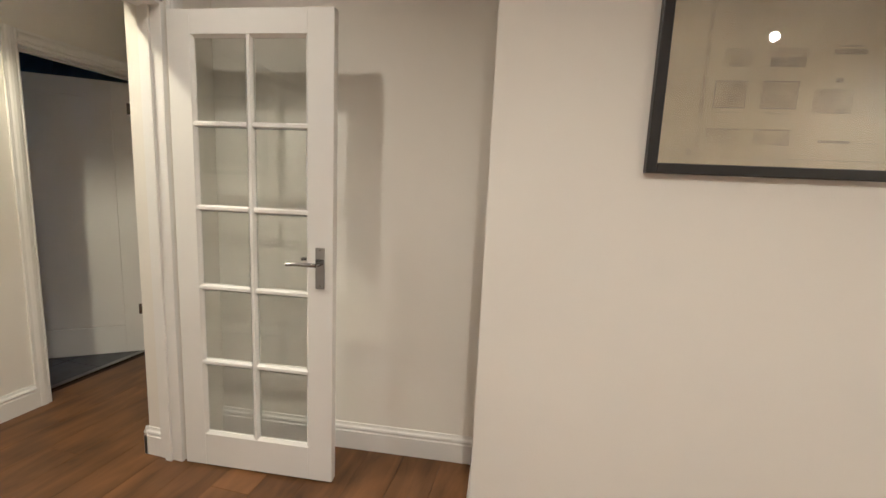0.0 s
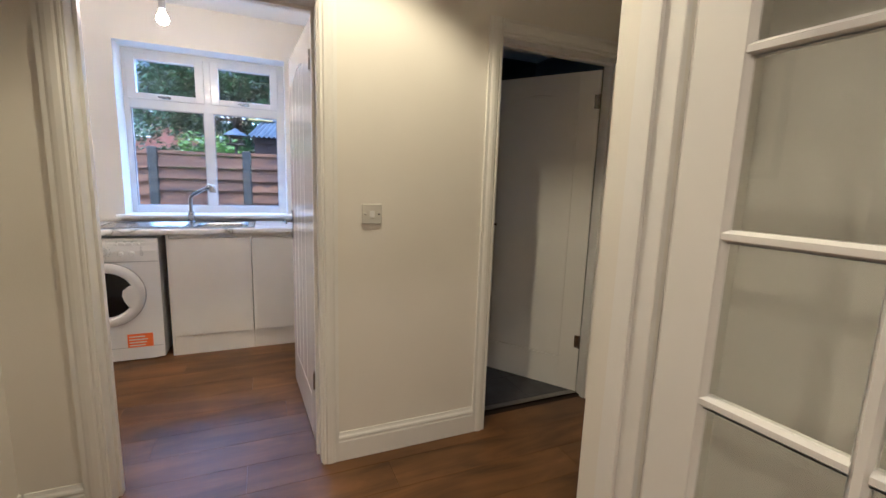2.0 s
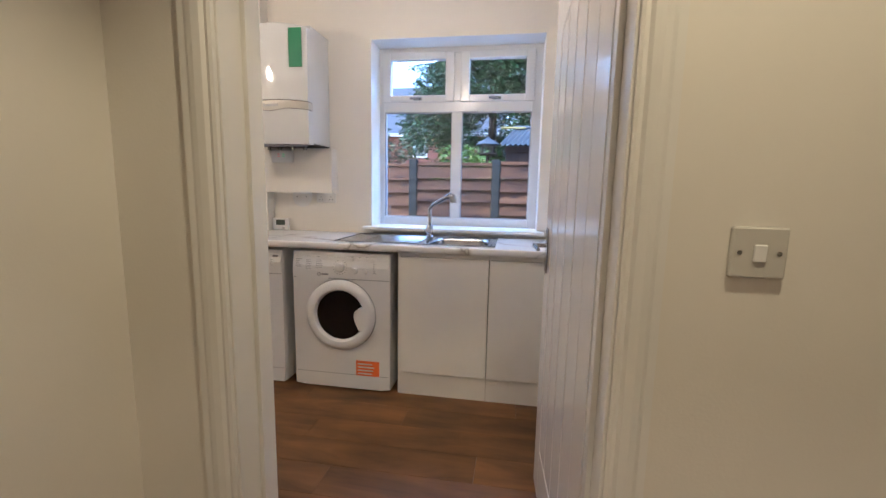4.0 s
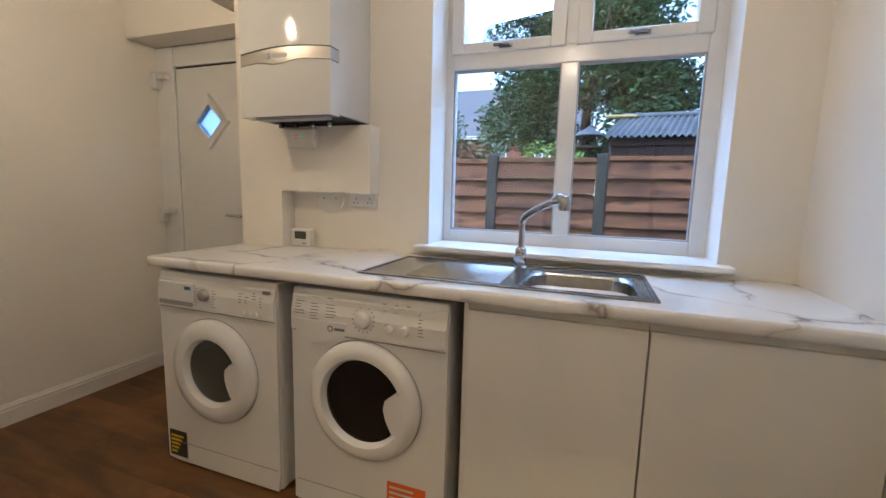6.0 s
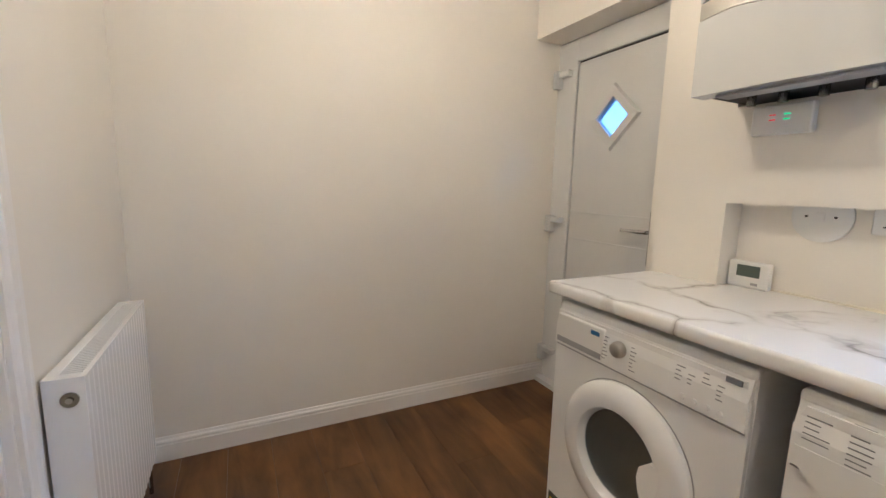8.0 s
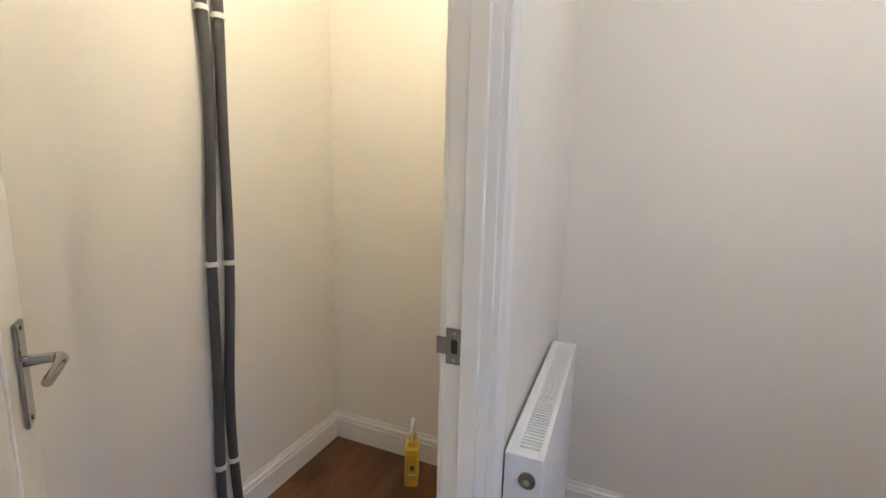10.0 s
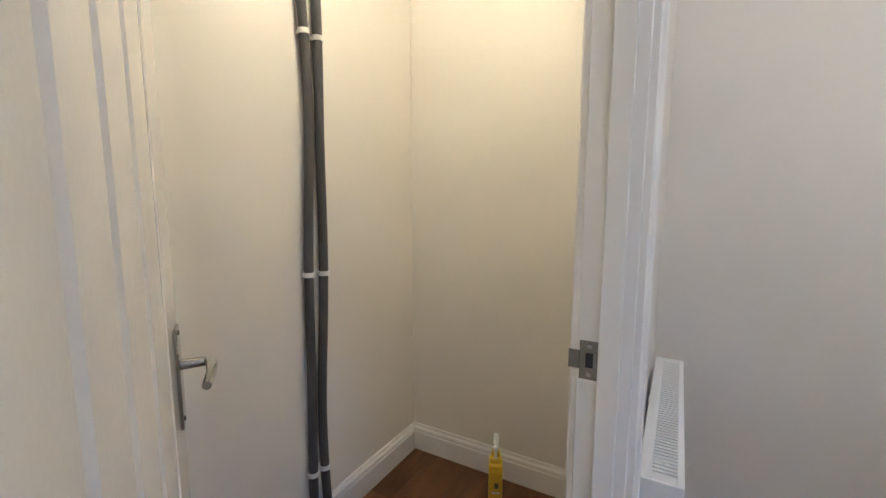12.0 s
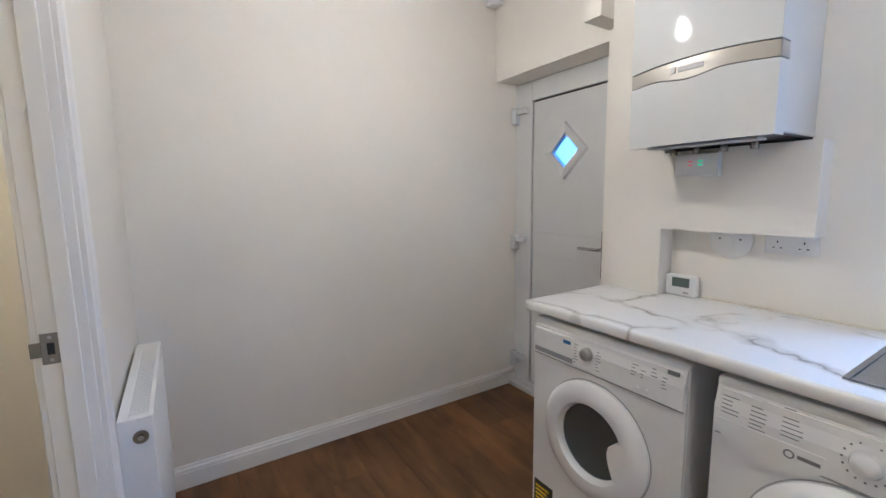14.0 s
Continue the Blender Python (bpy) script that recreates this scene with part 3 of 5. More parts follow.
def glazed_door():
    t = thing("glazed_door", turn_from(-0.735, 2.484, -0.035, 2.545), "white painted glazed door with ten panes, opened against the alcove", "door")
    w, h, z0, d = 0.70, 1.955, 0.008, 0.04
    x0, x1, zb, zt = 0.100, 0.592, 0.160, 1.860
    for a, b in ((0, x0), (x1, w)):
        part("stile", boxes(((a, 0, z0), (b, d, h)), bevel=0.002), DOOR, t)
    part("bottom_rail", boxes(((x0, 0, z0), (x1, d, zb)), bevel=0.002), DOOR, t)
    part("top_rail", boxes(((x0, 0, zt), (x1, d, h)), bevel=0.002), DOOR, t)
    BAR = [(-0.013, 0.006), (-0.013, 0.012), (-0.006, 0.002), (0.006, 0.002), (0.013, 0.012), (0.013, 0.032), (-0.013, 0.032)]
    xm = (x0 + x1) / 2
    rows = [zb + (zt - zb) * k / 5 for k in range(6)]
    part("glazing_bar", moulding(B(), BAR, (xm, 0, zb), (xm, 0, zt), (1, 0, 0), (0, 1, 0)), DOOR, t)
    for z in rows[1:-1]:
        for a, b in ((x0, xm - 0.012), (xm + 0.012, x1)):
            part("glazing_bar", moulding(B(), BAR, (a, 0, z), (b, 0, z), (0, 0, 1), (0, 1, 0)), DOOR, t)
    for z, zz in zip(rows, rows[1:]):
        for a, b in ((x0, xm), (xm, x1)):
            p = part("pane", boxes(((a + 0.004, 0.018, z + 0.004), (b - 0.004, 0.022, zz - 0.004))), DOORGLASS, t)
            p.visible_shadow = False
    # moulded bead round the glazing
    for a, b in (((x0, 0, zb), (x0, 0, zt)), ((x1, 0, zb), (x1, 0, zt))):
        s = 1 if a[0] == x0 else -1
        part("glazing_bead", moulding(B(), [(0, 0.003), (0.010, 0.012), (0.010, 0.018), (0, 0.018)], a, b, (s, 0, 0), (0, 1, 0)), DOOR, t)
    for z, s in ((zb, 1), (zt, -1)):
        part("glazing_bead", moulding(B(), [(0, 0.003), (0.010, 0.012), (0.010, 0.018), (0, 0.018)], (x0 + 0.01, 0, z), (x1 - 0.01, 0, z), (0, 0, s), (0, 1, 0)), DOOR, t)
    lever_handle(t, w - 0.053, 0.0, 0.980, -1, -1, lever=0.125)
    lever_handle(t, w - 0.053, d, 0.980, 1, -1, lever=0.125)
    hinges(t, (0.25, 1.0, 1.75), 0.0, d + 0.004)
    return t


glazed_door()
# timber lining of the wide opening, beside the glazed door
t = thing("door_frame_dining", pose(-0.82, 2.50, 0), "white painted timber jamb of the dining room opening", "door frame", kind="structure")
part("jamb", boxes(((-0.055, -0.018, 0), (0.062, 0.0, 1.985)), bevel=0.002), TRIM, t)
part("door_stop", boxes(((-0.02, -0.03, 0), (0.012, -0.018, 1.975)), bevel=0.0015), TRIM, t)
part("head", boxes(((-0.055, -1.50, 1.972), (0.062, -0.018, 1.998)), bevel=0.002), TRIM, t)
part("architrave", moulding(B(), ARP, (0.060, 0.012, 0), (0.060, 0.012, 2.06), (0, 1, 0), (1, 0, 0)), TRIM, t)


# ---- wall fittings in hall ----
def light_switch(x, y, z):
    t = thing("light_switch", pose(x, y, z), "white plastic light switch with one rocker on the wall", "light switch")
    part("plate", boxes(((0, -0.043, -0.043), (0.012, 0.043, 0.043)), bevel=0.003), SWITCHPL, t)
    part("rocker", boxes(((0.012, -0.010, -0.015), (0.0165, 0.010, 0.014)), bevel=0.0015), ENAMEL, t)
    for s in (-1, 1):
        part("screw", cyl(B(), (0.0118, s * 0.03, 0), (0.0132, s * 0.03, 0), 0.004, seg=12), SATIN, t)


light_switch(XH, 2.105, 1.124)
light_switch(XH, 3.598, 1.127)


def wall_sensor():
    t = thing("wall_sensor", pose(XH, 3.60, 1.955), "small pale grey alarm sounder box on the wall", "alarm sensor")
    part("housing", box(B(), (0, -0.042, -0.052), (0.032, 0.042, 0.052), 0.007, 2), PLASTIC, t)
    part("grille", boxes(*[((0.032, -0.022, -0.02 + k * 0.012), (0.0335, 0.022, -0.015 + k * 0.012)) for k in range(4)]), GREYPL, t)


wall_sensor()


def picture(name, m, w, h, fw, fd, frame_mat, label, mount):
    """A framed picture, its face looking along local -y, origin at the lower left corner on the wall."""
    t = thing(name, m, label, "picture")
    part("backing", boxes(((0.004, -0.010, 0.004), (w - 0.004, -0.001, h - 0.004))), MOUNT if mount else PAPER, t)
    for lo, hi in (((0, -fd, 0), (fw, 0, h)), ((w - fw, -fd, 0), (w, 0, h)), ((fw, -fd, 0), (w - fw, 0, fw)), ((fw, -fd, h - fw), (w - fw, 0, h))):
        part("frame_rail", boxes((lo, hi), bevel=0.002), frame_mat, t)
    p = part("glazing", boxes(((fw, -0.0145, fw), (w - fw, -0.0125, h - fw))), GLASS, t)
    p.visible_shadow = False
    return t


p1 = picture("framed_drawing", dm @ pose(0.460, 0, 1.378), 0.95, 0.68, 0.030, 0.028, BLACKFRAME, "aged architectural drawing in a black frame on the wall", False)
# faded plan and elevation marks on the drawing
y0, y1 = -0.0112, -0.0102
for x, w in ((0.165, 0.085), (0.29, 0.092)):
    for z in (0.190, 0.262):
        part("drawn_line", boxes(((x, y0, z), (x + w, y1, z + 0.003))), SKETCHD, p1)
    for xx in (x, x + w - 0.003):
        part("drawn_line", boxes(((xx, y0, 0.193), (xx + 0.003, y1, 0.262))), SKETCH, p1)
    part("drawn_line", boxes(((x + 0.02, y0, 0.225), (x + w - 0.02, y1, 0.2275))), SKETCH, p1)
    part("drawn_patch", boxes(((x + 0.004, y0 + 0.0004, 0.194), (x + w - 0.004, y1, 0.261))), FAINT, p1)
    part("drawn_patch", boxes(((x - 0.008, y0, 0.090), (x + w - 0.004, y1, 0.132))), FAINT, p1)
    part("drawn_line", boxes(((x - 0.008, y0 - 0.0002, 0.130), (x + w - 0.004, y1, 0.134))), SKETCH, p1)
    part("drawn_line", boxes(((x + 0.015, y0, 0.176), (x + w - 0.015, y1, 0.180))), FAINT, p1)
for (x0, z0), (x1, z1), m_ in (((0.30, 0.302), (0.39, 0.328), SKETCH), ((0.295, 0.328), (0.395, 0.352), FAINT), ((0.175, 0.302), (0.255, 0.328), FAINT), ((0.18, 0.328), (0.25, 0.352), FAINT),
                            ((0.455, 0.335), (0.535, 0.350), SKETCH), ((0.465, 0.355), (0.525, 0.360), SKETCH), ((0.42, 0.18), (0.52, 0.245), FAINT), ((0.49, 0.185), (0.52, 0.210), SKETCH), ((0.47, 0.262), (0.49, 0.274), SKETCH),
                            ((0.60, 0.305), (0.64, 0.345), SKETCH), ((0.64, 0.325), (0.72, 0.345), FAINT), ((0.45, 0.100), (0.53, 0.108), SKETCH), ((0.53, 0.100), (0.60, 0.103), FAINT), ((0.61, 0.155), (0.622, 0.168), SKETCH),
                            ((0.14, 0.052), (0.92, 0.054), SKETCH), ((0.130, 0.05), (0.142, 0.62), FAINT), ((0.11, 0.055), (0.125, 0.075), SKETCH)):
    part("drawn_patch", boxes(((x0, y0, z0), (x1, y1, z1))), m_, p1)
p2 = picture("framed_photograph", pose(-1.652, 0.86, 1.335, 0, 0, 180) @ pose(-0.52, 0, 0), 0.52, 0.62, 0.034, 0.025, BROWNFRAME, "grey photograph with cream mount in a dark brown frame", True)
part("photo_print", boxes(((0.074, -0.0115, 0.082), (0.446, -0.0102, 0.54))), PHOTO, p2)


# ---- ceiling lights ----
def downlight(x, y):
    t = thing("downlight", pose(x, y, H), "white recessed ceiling downlight", "ceiling light", "ceiling downlights")
    bm = lathe(B(), [(0.030, 0.0), (0.045, 0.0), (0.045, -0.004), (0.038, -0.007), (0.030, -0.004)], (0, 0, 0), "z", 28)
    part("bezel", bm, ENAMEL, t, smooth=True)
    part("lamp_face", cyl(B(), (0, 0, -0.0035), (0, 0, -0.001), 0.030, seg=24), DOWNM, t)


for xy in ((-0.28, 1.82), (2.65, 0.41), (0.95, 0.75), (-1.34, 1.98)):
    downlight(*xy)


def bulb_pendant(name, x, y, z, material, label):
    """A bare bulb whose centre is at z, on a short flex."""
    t = thing(name, pose(x, y, H), label, "pendant light")
    d = z - H
    part("ceiling_rose", lathe(B(), [(0.038, 0), (0.038, -0.012), (0.02, -0.024), (0.006, -0.026)], (0, 0, 0), "z", 24), PLASTIC, t, smooth=True)
    part("flex", cyl(B(), (0, 0, -0.02), (0, 0, d + 0.11), 0.003, seg=8), PLASTIC, t)
    part("lamp_holder", lathe(B(), [(0.006, d + 0.115), (0.014, d + 0.105), (0.017, d + 0.075), (0.017, d + 0.05), (0.013, d + 0.046)], (0, 0, 0), "z", 20), GREYPL, t, smooth=True)
    prof = [(0.013, d + 0.050), (0.014, d + 0.035), (0.022, d + 0.022), (0.029, d + 0.006), (0.030, d - 0.006), (0.026, d - 0.018), (0.016, d - 0.027), (0.0005, d - 0.030)]
    part("bulb", lathe(B(), prof, (0, 0, 0), "z", 24), material, t, "glowing warm bulb", smooth=True)


bulb_pendant("bulb_pendant", -2.97, 1.20, 2.10, BULBM, "bare glowing bulb hanging from the kitchen ceiling")
bulb_pendant("bulb_pendant", -2.97, -0.28, 2.10, BULB2M, "bare glowing bulb hanging near the back door")
bulb_pendant("cupboard_bulb", -1.45, -0.50, 2.25, CUPM, "bare warm bulb hanging in the cupboard")

# ---- window ----
def window():
    t = thing("window_1", pose(-4.2, 0, 0), "white uPVC window with two top lights over two fixed panes", "window", kind="structure")
    y0, y1, z0, z1 = WIN[0] - 0.03, WIN[1] + 0.03, WIN[2] - 0.002, WIN[3] + 0.03
    ym0, ym1 = 1.240, 1.310
    a, b = -0.045, 0.025
    gl, gr, gb, gt = 0.740, 1.800, 1.010, 1.770
    bars = [((a, y0, z0), (b, gl, z1)), ((a, gr, z0), (b, y1, z1)), ((a, gl, z0), (b, gr, gb)), ((a, gl, 2.172), (b, gr, z1)), ((a, gl, gt), (b, gr, 1.845)),
            ((a, ym0, gb), (b, ym1, gt)), ((a, ym0, 1.845), (b, ym1, 2.172))]
    for lo, hi in bars:
        part("window_frame", boxes((lo, hi), bevel=0.003), UPVC, t)
    for ya, yb in ((gl, ym0), (ym1, gr)):
        p = part("pane", boxes(((-0.012, ya - 0.004, gb - 0.004), (-0.006, yb + 0.004, gt + 0.004))), GLASS, t)
        p.visible_shadow = False
        for lo, hi in (((-0.006, ya, gb), (0.018, ya + 0.006, gt)), ((-0.006, yb - 0.006, gb), (0.018, yb, gt)), ((-0.006, ya + 0.006, gb), (0.018, yb - 0.006, gb + 0.006)), ((-0.006, ya + 0.006, gt - 0.006), (0.018, yb - 0.006, gt))):
            part("gasket", boxes((lo, hi)), GREYPL, t)
        # opening top light
        s = [((-0.02, ya - 0.012, 1.838), (0.042, ya + 0.05, 2.180)), ((-0.02, yb - 0.05, 1.838), (0.042, yb + 0.012, 2.180)), ((-0.02, ya + 0.05, 1.838), (0.042, yb - 0.05, 1.884)), ((-0.02, ya + 0.05, 2.128), (0.042, yb - 0.05, 2.180))]
        sash = part("top_sash", boxes(*s, bevel=0.004), UPVC, t)
        p = part("pane", boxes(((0.0, ya + 0.046, 1.880), (0.006, yb - 0.046, 2.132))), GLASS, sash)
        p.visible_shadow = False
        ym = (ya + yb) / 2
        bm = box(B(), (0.042, ym - 0.03, 1.848), (0.054, ym + 0.03, 1.868), 0.003)
        box(bm, (0.05, ym - 0.055, 1.853), (0.066, ym + 0.02, 1.866), 0.004)
        part("sash_handle", bm, SATIN, sash, "small metal window handle")


window()
tagged(part("window_sill", box(B(), (-4.17, 0.655, 0.928), (-3.905, 1.905, 0.952), 0.006, 2), TRIM), "white painted window sill board", "window sill", kind="structure")
for lo, hi in (((-4.176, 0.7, 0.952), (-3.979, 0.704, 2.2115)), ((-4.176, 1.861, 0.952), (-3.979, 1.865, 2.2115)), ((-4.176, 0.704, 2.2115), (-3.979, 1.861, 2.215))):
    tagged(part("window_reveal", boxes((lo, hi)), CEIL), "white plaster window reveal", "window reveal", kind="structure")

# ---- back door ----
def back_door():
    t = thing("back_door", pose(-4.15, 0, 0), "white composite back door with a diamond glazed light", "door")
    for lo, hi in (((-0.06, -1.238, 0), (0.0, -1.078, 2.033)), ((-0.06, -0.46, 0), (0.0, -0.40, 2.033)), ((-0.06, -1.078, 1.912), (0.0, -0.46, 2.033)), ((-0.06, -1.078, 0.0), (0.0, -0.46, 0.05))):
        part("outer_frame", boxes((lo, hi), bevel=0.004), UPVC, t)
    # near-black strips; the gap is widened to take in the shadow round the leaf
    part("seal_gap_shade", boxes(((-0.056, -1.0785, 0.05), (-0.02, -1.052, 1.9125)), ((-0.056, -0.472, 0.05), (-0.02, -0.4595, 1.9125)), ((-0.056, -1.052, 1.888), (-0.02, -0.472, 1.9125)), ((-0.056, -1.052, 0.05), (-0.02, -0.472, 0.062))), DARK, t)
    cy, cz, r = -0.805, 1.578, 0.112
    bm = B()
    out = [(-1.064, 0.060), (-0.470, 0.060), (-0.470, 1.899), (-1.064, 1.899)]
    dia = [(cy, cz - r), (cy + r, cz), (cy, cz + r), (cy - r, cz)]
    for x in (-0.045, -0.004):
        vo, vd = [bm.verts.new((x, *p)) for p in out], [bm.verts.new((x, *p)) for p in dia]
        bm.faces.new((vo[0], vo[1], vd[1], vd[0])), bm.faces.new((vo[1], vo[2], vd[2], vd[1])), bm.faces.new((vo[2], vo[3], vd[3], vd[2])), bm.faces.new((vo[3], vo[0], vd[0], vd[3]))
    bm.verts.ensure_lookup_table()
    for k in range(4):
        for o in (0, 4):
            bm.faces.new((bm.verts[o + k], bm.verts[o + (k + 1) % 4], bm.verts[8 + o + (k + 1) % 4], bm.verts[8 + o + k]))
    leaf = part("leaf", bm, LEAFW, t, "plain white door leaf")
    bm = B()
    q = r + 0.058
    o2 = [(cy, cz - q), (cy + q, cz), (cy, cz + q), (cy - q, cz)]
    i2 = [(cy, cz - r + 0.012), (cy + r - 0.012, cz), (cy, cz + r - 0.012), (cy - r + 0.012, cz)]
    vo, vi = [bm.verts.new((-0.004, *p)) for p in o2], [bm.verts.new((0.006, *p)) for p in i2]
    vm = [bm.verts.new((0.010, cy + (a - cy) * 0.93, cz + (b - cz) * 0.93)) for a, b in o2]
    for k in range(4):
        j = (k + 1) % 4
        bm.faces.new((vo[k], vo[j], vm[j], vm[k])), bm.faces.new((vm[k], vm[j], vi[j], vi[k]))
    part("diamond_trim", bm, LEAFW, leaf)
    bm = prism(B(), [(-0.02, a, b) for a, b in dia], (1, 0, 0), 0.006)
    p = part("pane", bm, FROST, leaf, "frosted diamond pane")
    p.visible_shadow = False
    for z in (0.93, 1.08):
        part("groove_moulding", boxes(((-0.004, -1.05, z), (-0.001, -0.53, z + 0.008)), bevel=0.001), UPVC, leaf)
    h = part("handle_plate", boxes(((-0.004, -0.530, 0.86), (0.008, -0.500, 1.12)), bevel=0.003), HANDLE, t, "chrome lever handle")
    bm = cyl(B(), (0.005, -0.515, 1.022), (0.05, -0.515, 1.022), 0.009, seg=14)
    tube(bm, [(0.047, -0.515, 1.022), (0.055, -0.535, 1.022), (0.055, -0.645, 1.022)], [0.009, 0.009, 0.008], seg=12)
    part("lever", bm, CHROME, h, smooth=True)
    for z in (0.19, 1.005, 1.83):
        bm = box(B(), (0.0, -1.222, z - 0.05), (0.048, -1.180, z + 0.05), 0.006)
        box(bm, (0.0, -1.182, z + 0.008), (0.040, -1.105, z + 0.042), 0.005)
        part("flag_hinge", bm, UPVC, t, "white flag hinge")


back_door()
tagged(part("door_sill", boxes(((-4.3, -1.25, -0.01), (-4.09, -0.40, 0.03)), bevel=0.004), UPVC), "white back door threshold", "threshold", kind="structure")

t = thing("alarm_sensor", pose(-3.90, -1.155, 2.44), "small white sensor high in the corner", "sensor")
part("housing", lathe(B(), [(0.004, 0.0), (0.028, 0.006), (0.034, 0.022), (0.034, 0.07)], (0, 0, 0), "z", 24), PLASTIC, t, smooth=True)
part("bracket", boxes(((-0.08, -0.073, 0.03), (0.0, 0.0, 0.05))), PLASTIC, t)

# ---- boxing beside the back door ----
tagged(part("pipe_boxing", boxes(((XW, -0.31, 0), (-3.887, -0.05, H)), ((XW, -0.05, 1.178), (-3.887, 0.447, 1.484)), ((XW, -0.40, 2.083), (-3.8, -0.31, H))), PAINT),
       "cream painted boxing round pipes under the boiler", "wall boxing", kind="structure")

# ---- boiler ----
def boiler():
    t = thing("boiler", pose(-3.645, -0.055, 1.487), "white wall-hung gas boiler with a silver band", "boiler")
    w, h = 0.456, 0.735
    n = 48
    arc = lambda u, e, c: e + (c - e) * (1 - (2 * u - 1) ** 2)
    dip = lambda u: arc(u, 0.214, 0.226) - 0.016 * (0.5 + 0.5 * math.cos((u - 0.45) * math.pi / 0.27)) * (abs(u - 0.45) < 0.27)
    top = lambda u: arc(u, 0.260, 0.274)
    ys = [w * k / n for k in range(n + 1)]
    part("chassis", box(B(), (-0.3345, 0.008, 0.012), (-0.075, w - 0.004, h), 0.004), GLOSSW, t)
    bulge = lambda u: 0.012 * (1 - (2 * u - 1) ** 2) - 0.012

    def sheet(lo, hi, x0):
        bm, cols = B(), []
        for k, y in enumerate(ys):
            u = k / n
            cols.append([bm.verts.new((x, y, z)) for x, z in ((-0.074, lo(u)), (x0 + bulge(u), lo(u)), (x0 + bulge(u), hi(u)), (-0.074, hi(u)))])
        for p, q in zip(cols, cols[1:]):
            for i in range(4):
                bm.faces.new((p[i], p[(i + 1) % 4], q[(i + 1) % 4], q[i]))
        bm.faces.new(cols[0]), bm.faces.new(cols[-1])
        return bm

    part("lower_cover", sheet(lambda u: 0.002, lambda u: dip(u) - 0.003, 0.0), GLOSSW, t, smooth=True)
    gap = sheet(lambda u: dip(u) - 0.0025, lambda u: top(u) + 0.0035, -0.008)
    for v in gap.verts:
        v.co.y = 0.004 + v.co.y * (w - 0.008) / w
    part("band_shadow_gap", gap, DARK, t, smooth=True)
    part("band", sheet(lambda u: dip(u) + 0.001, top, -0.003), SILVER, t, "curved silver band", smooth=True)
    part("upper_cover", sheet(lambda u: top(u) + 0.004, lambda u: h - 0.035 * (2 * u - 1) ** 2, 0.0), GLOSSW, t, smooth=True)
    part("badge", boxes(((-0.006, 0.15, 0.234), (-0.0015, 0.165, 0.256)), ((-0.006, 0.175, 0.236), (-0.0015, 0.255, 0.251)), bevel=0.001), GREYPL, t, "grey maker's badge")
    # near-black sheet standing in for the shaded void under the boiler
    part("underside_shade", boxes(((-0.33, 0.012, 0.006), (-0.078, w - 0.008, 0.0118))), DARK, t)
    part("control_flap", box(B(), (-0.090, 0.06, -0.006), (-0.030, 0.41, 0.001), 0.002), GREYPL, t)
    for y0 in (0.10, 0.18, 0.27, 0.36):
        part("pipe_stub", cyl(B(), (-0.14, y0, -0.025), (-0.14, y0, 0.01), 0.012, seg=12), SATIN, t)
    part("indicator", boxes(((-0.0125, 0.245, 0.005), (0.0007 - 0.004, 0.249, 0.017))), LEDG, t)
    part("energy_label", boxes(((-0.006, 0.34, 0.47), (0.0, 0.425, 0.70))), GREENST, t, "green energy label")


boiler()
t = thing("boiler_timer", pose(-3.887, 0.012, 1.385), "grey white programmer box with red and green lights under the boiler", "control box")
part("case", box(B(), (0, 0, 0), (0.03, 0.155, 0.085), 0.004), PLASTIC, t)
for y0, m_ in ((0.048, LEDR), (0.085, LEDG)):
    for z0 in (0.04, 0.054):
        part("indicator", boxes(((0.03, y0, z0), (0.031, y0 + 0.016, z0 + 0.004))), m_, t)


def socket(name, y, z, w, h, label, double=True):
    t = thing(name, pose(XW, y, z), label, "socket")
    part("plate", box(B(), (0, 0, 0), (0.010, w, h), 0.003), PLASTIC, t)
    for c in ((0.25, 0.75) if double else (0.5,)):
        for dy, dz, ww, hh in ((0, 0.062, 0.004, 0.008), (-0.011, 0.042, 0.007, 0.004), (0.011, 0.042, 0.007, 0.004)):
            part("pin_hole", boxes(((0.010, w * c + dy - ww / 2, dz - 0.02 - hh / 2), (0.0104, w * c + dy + ww / 2, dz - 0.02 + hh / 2))), DARK, t)


socket("double_socket", 0.287, 1.108, 0.150, 0.084, "white double wall socket under the boxing")
t = thing("fused_spur", pose(XW, 0.175, 1.148), "white round wall plate half hidden under boxing", "socket")
part("plate", lathe(B(), [(0.075, 0), (0.075, 0.008), (0.06, 0.012), (0.001, 0.012)], (0, 0, 0), "x", 32), PLASTIC, t, smooth=True)
part("switch", boxes(((0.012, -0.01, -0.012), (0.016, 0.01, 0.012)), bevel=0.001), PLASTIC, t)
for dy in (-0.035, 0.035):
    part("pin_hole", boxes(((0.012, dy - 0.004, -0.003), (0.0124, dy + 0.004, 0.003))), DARK, t)
t = thing("thermostat", pose(-3.962, -0.045, 0.900), "small white room thermostat standing on the worktop", "thermostat")
part("case", box(B(), (0, 0, 0), (0.026, 0.125, 0.088), 0.006, 2), PLASTIC, t)
part("screen", boxes(((0.026, 0.028, 0.038), (0.027, 0.098, 0.076))), LCD, t)
part("button", boxes(((0.026, 0.075, 0.012), (0.028, 0.095, 0.020))), GREYPL, t)


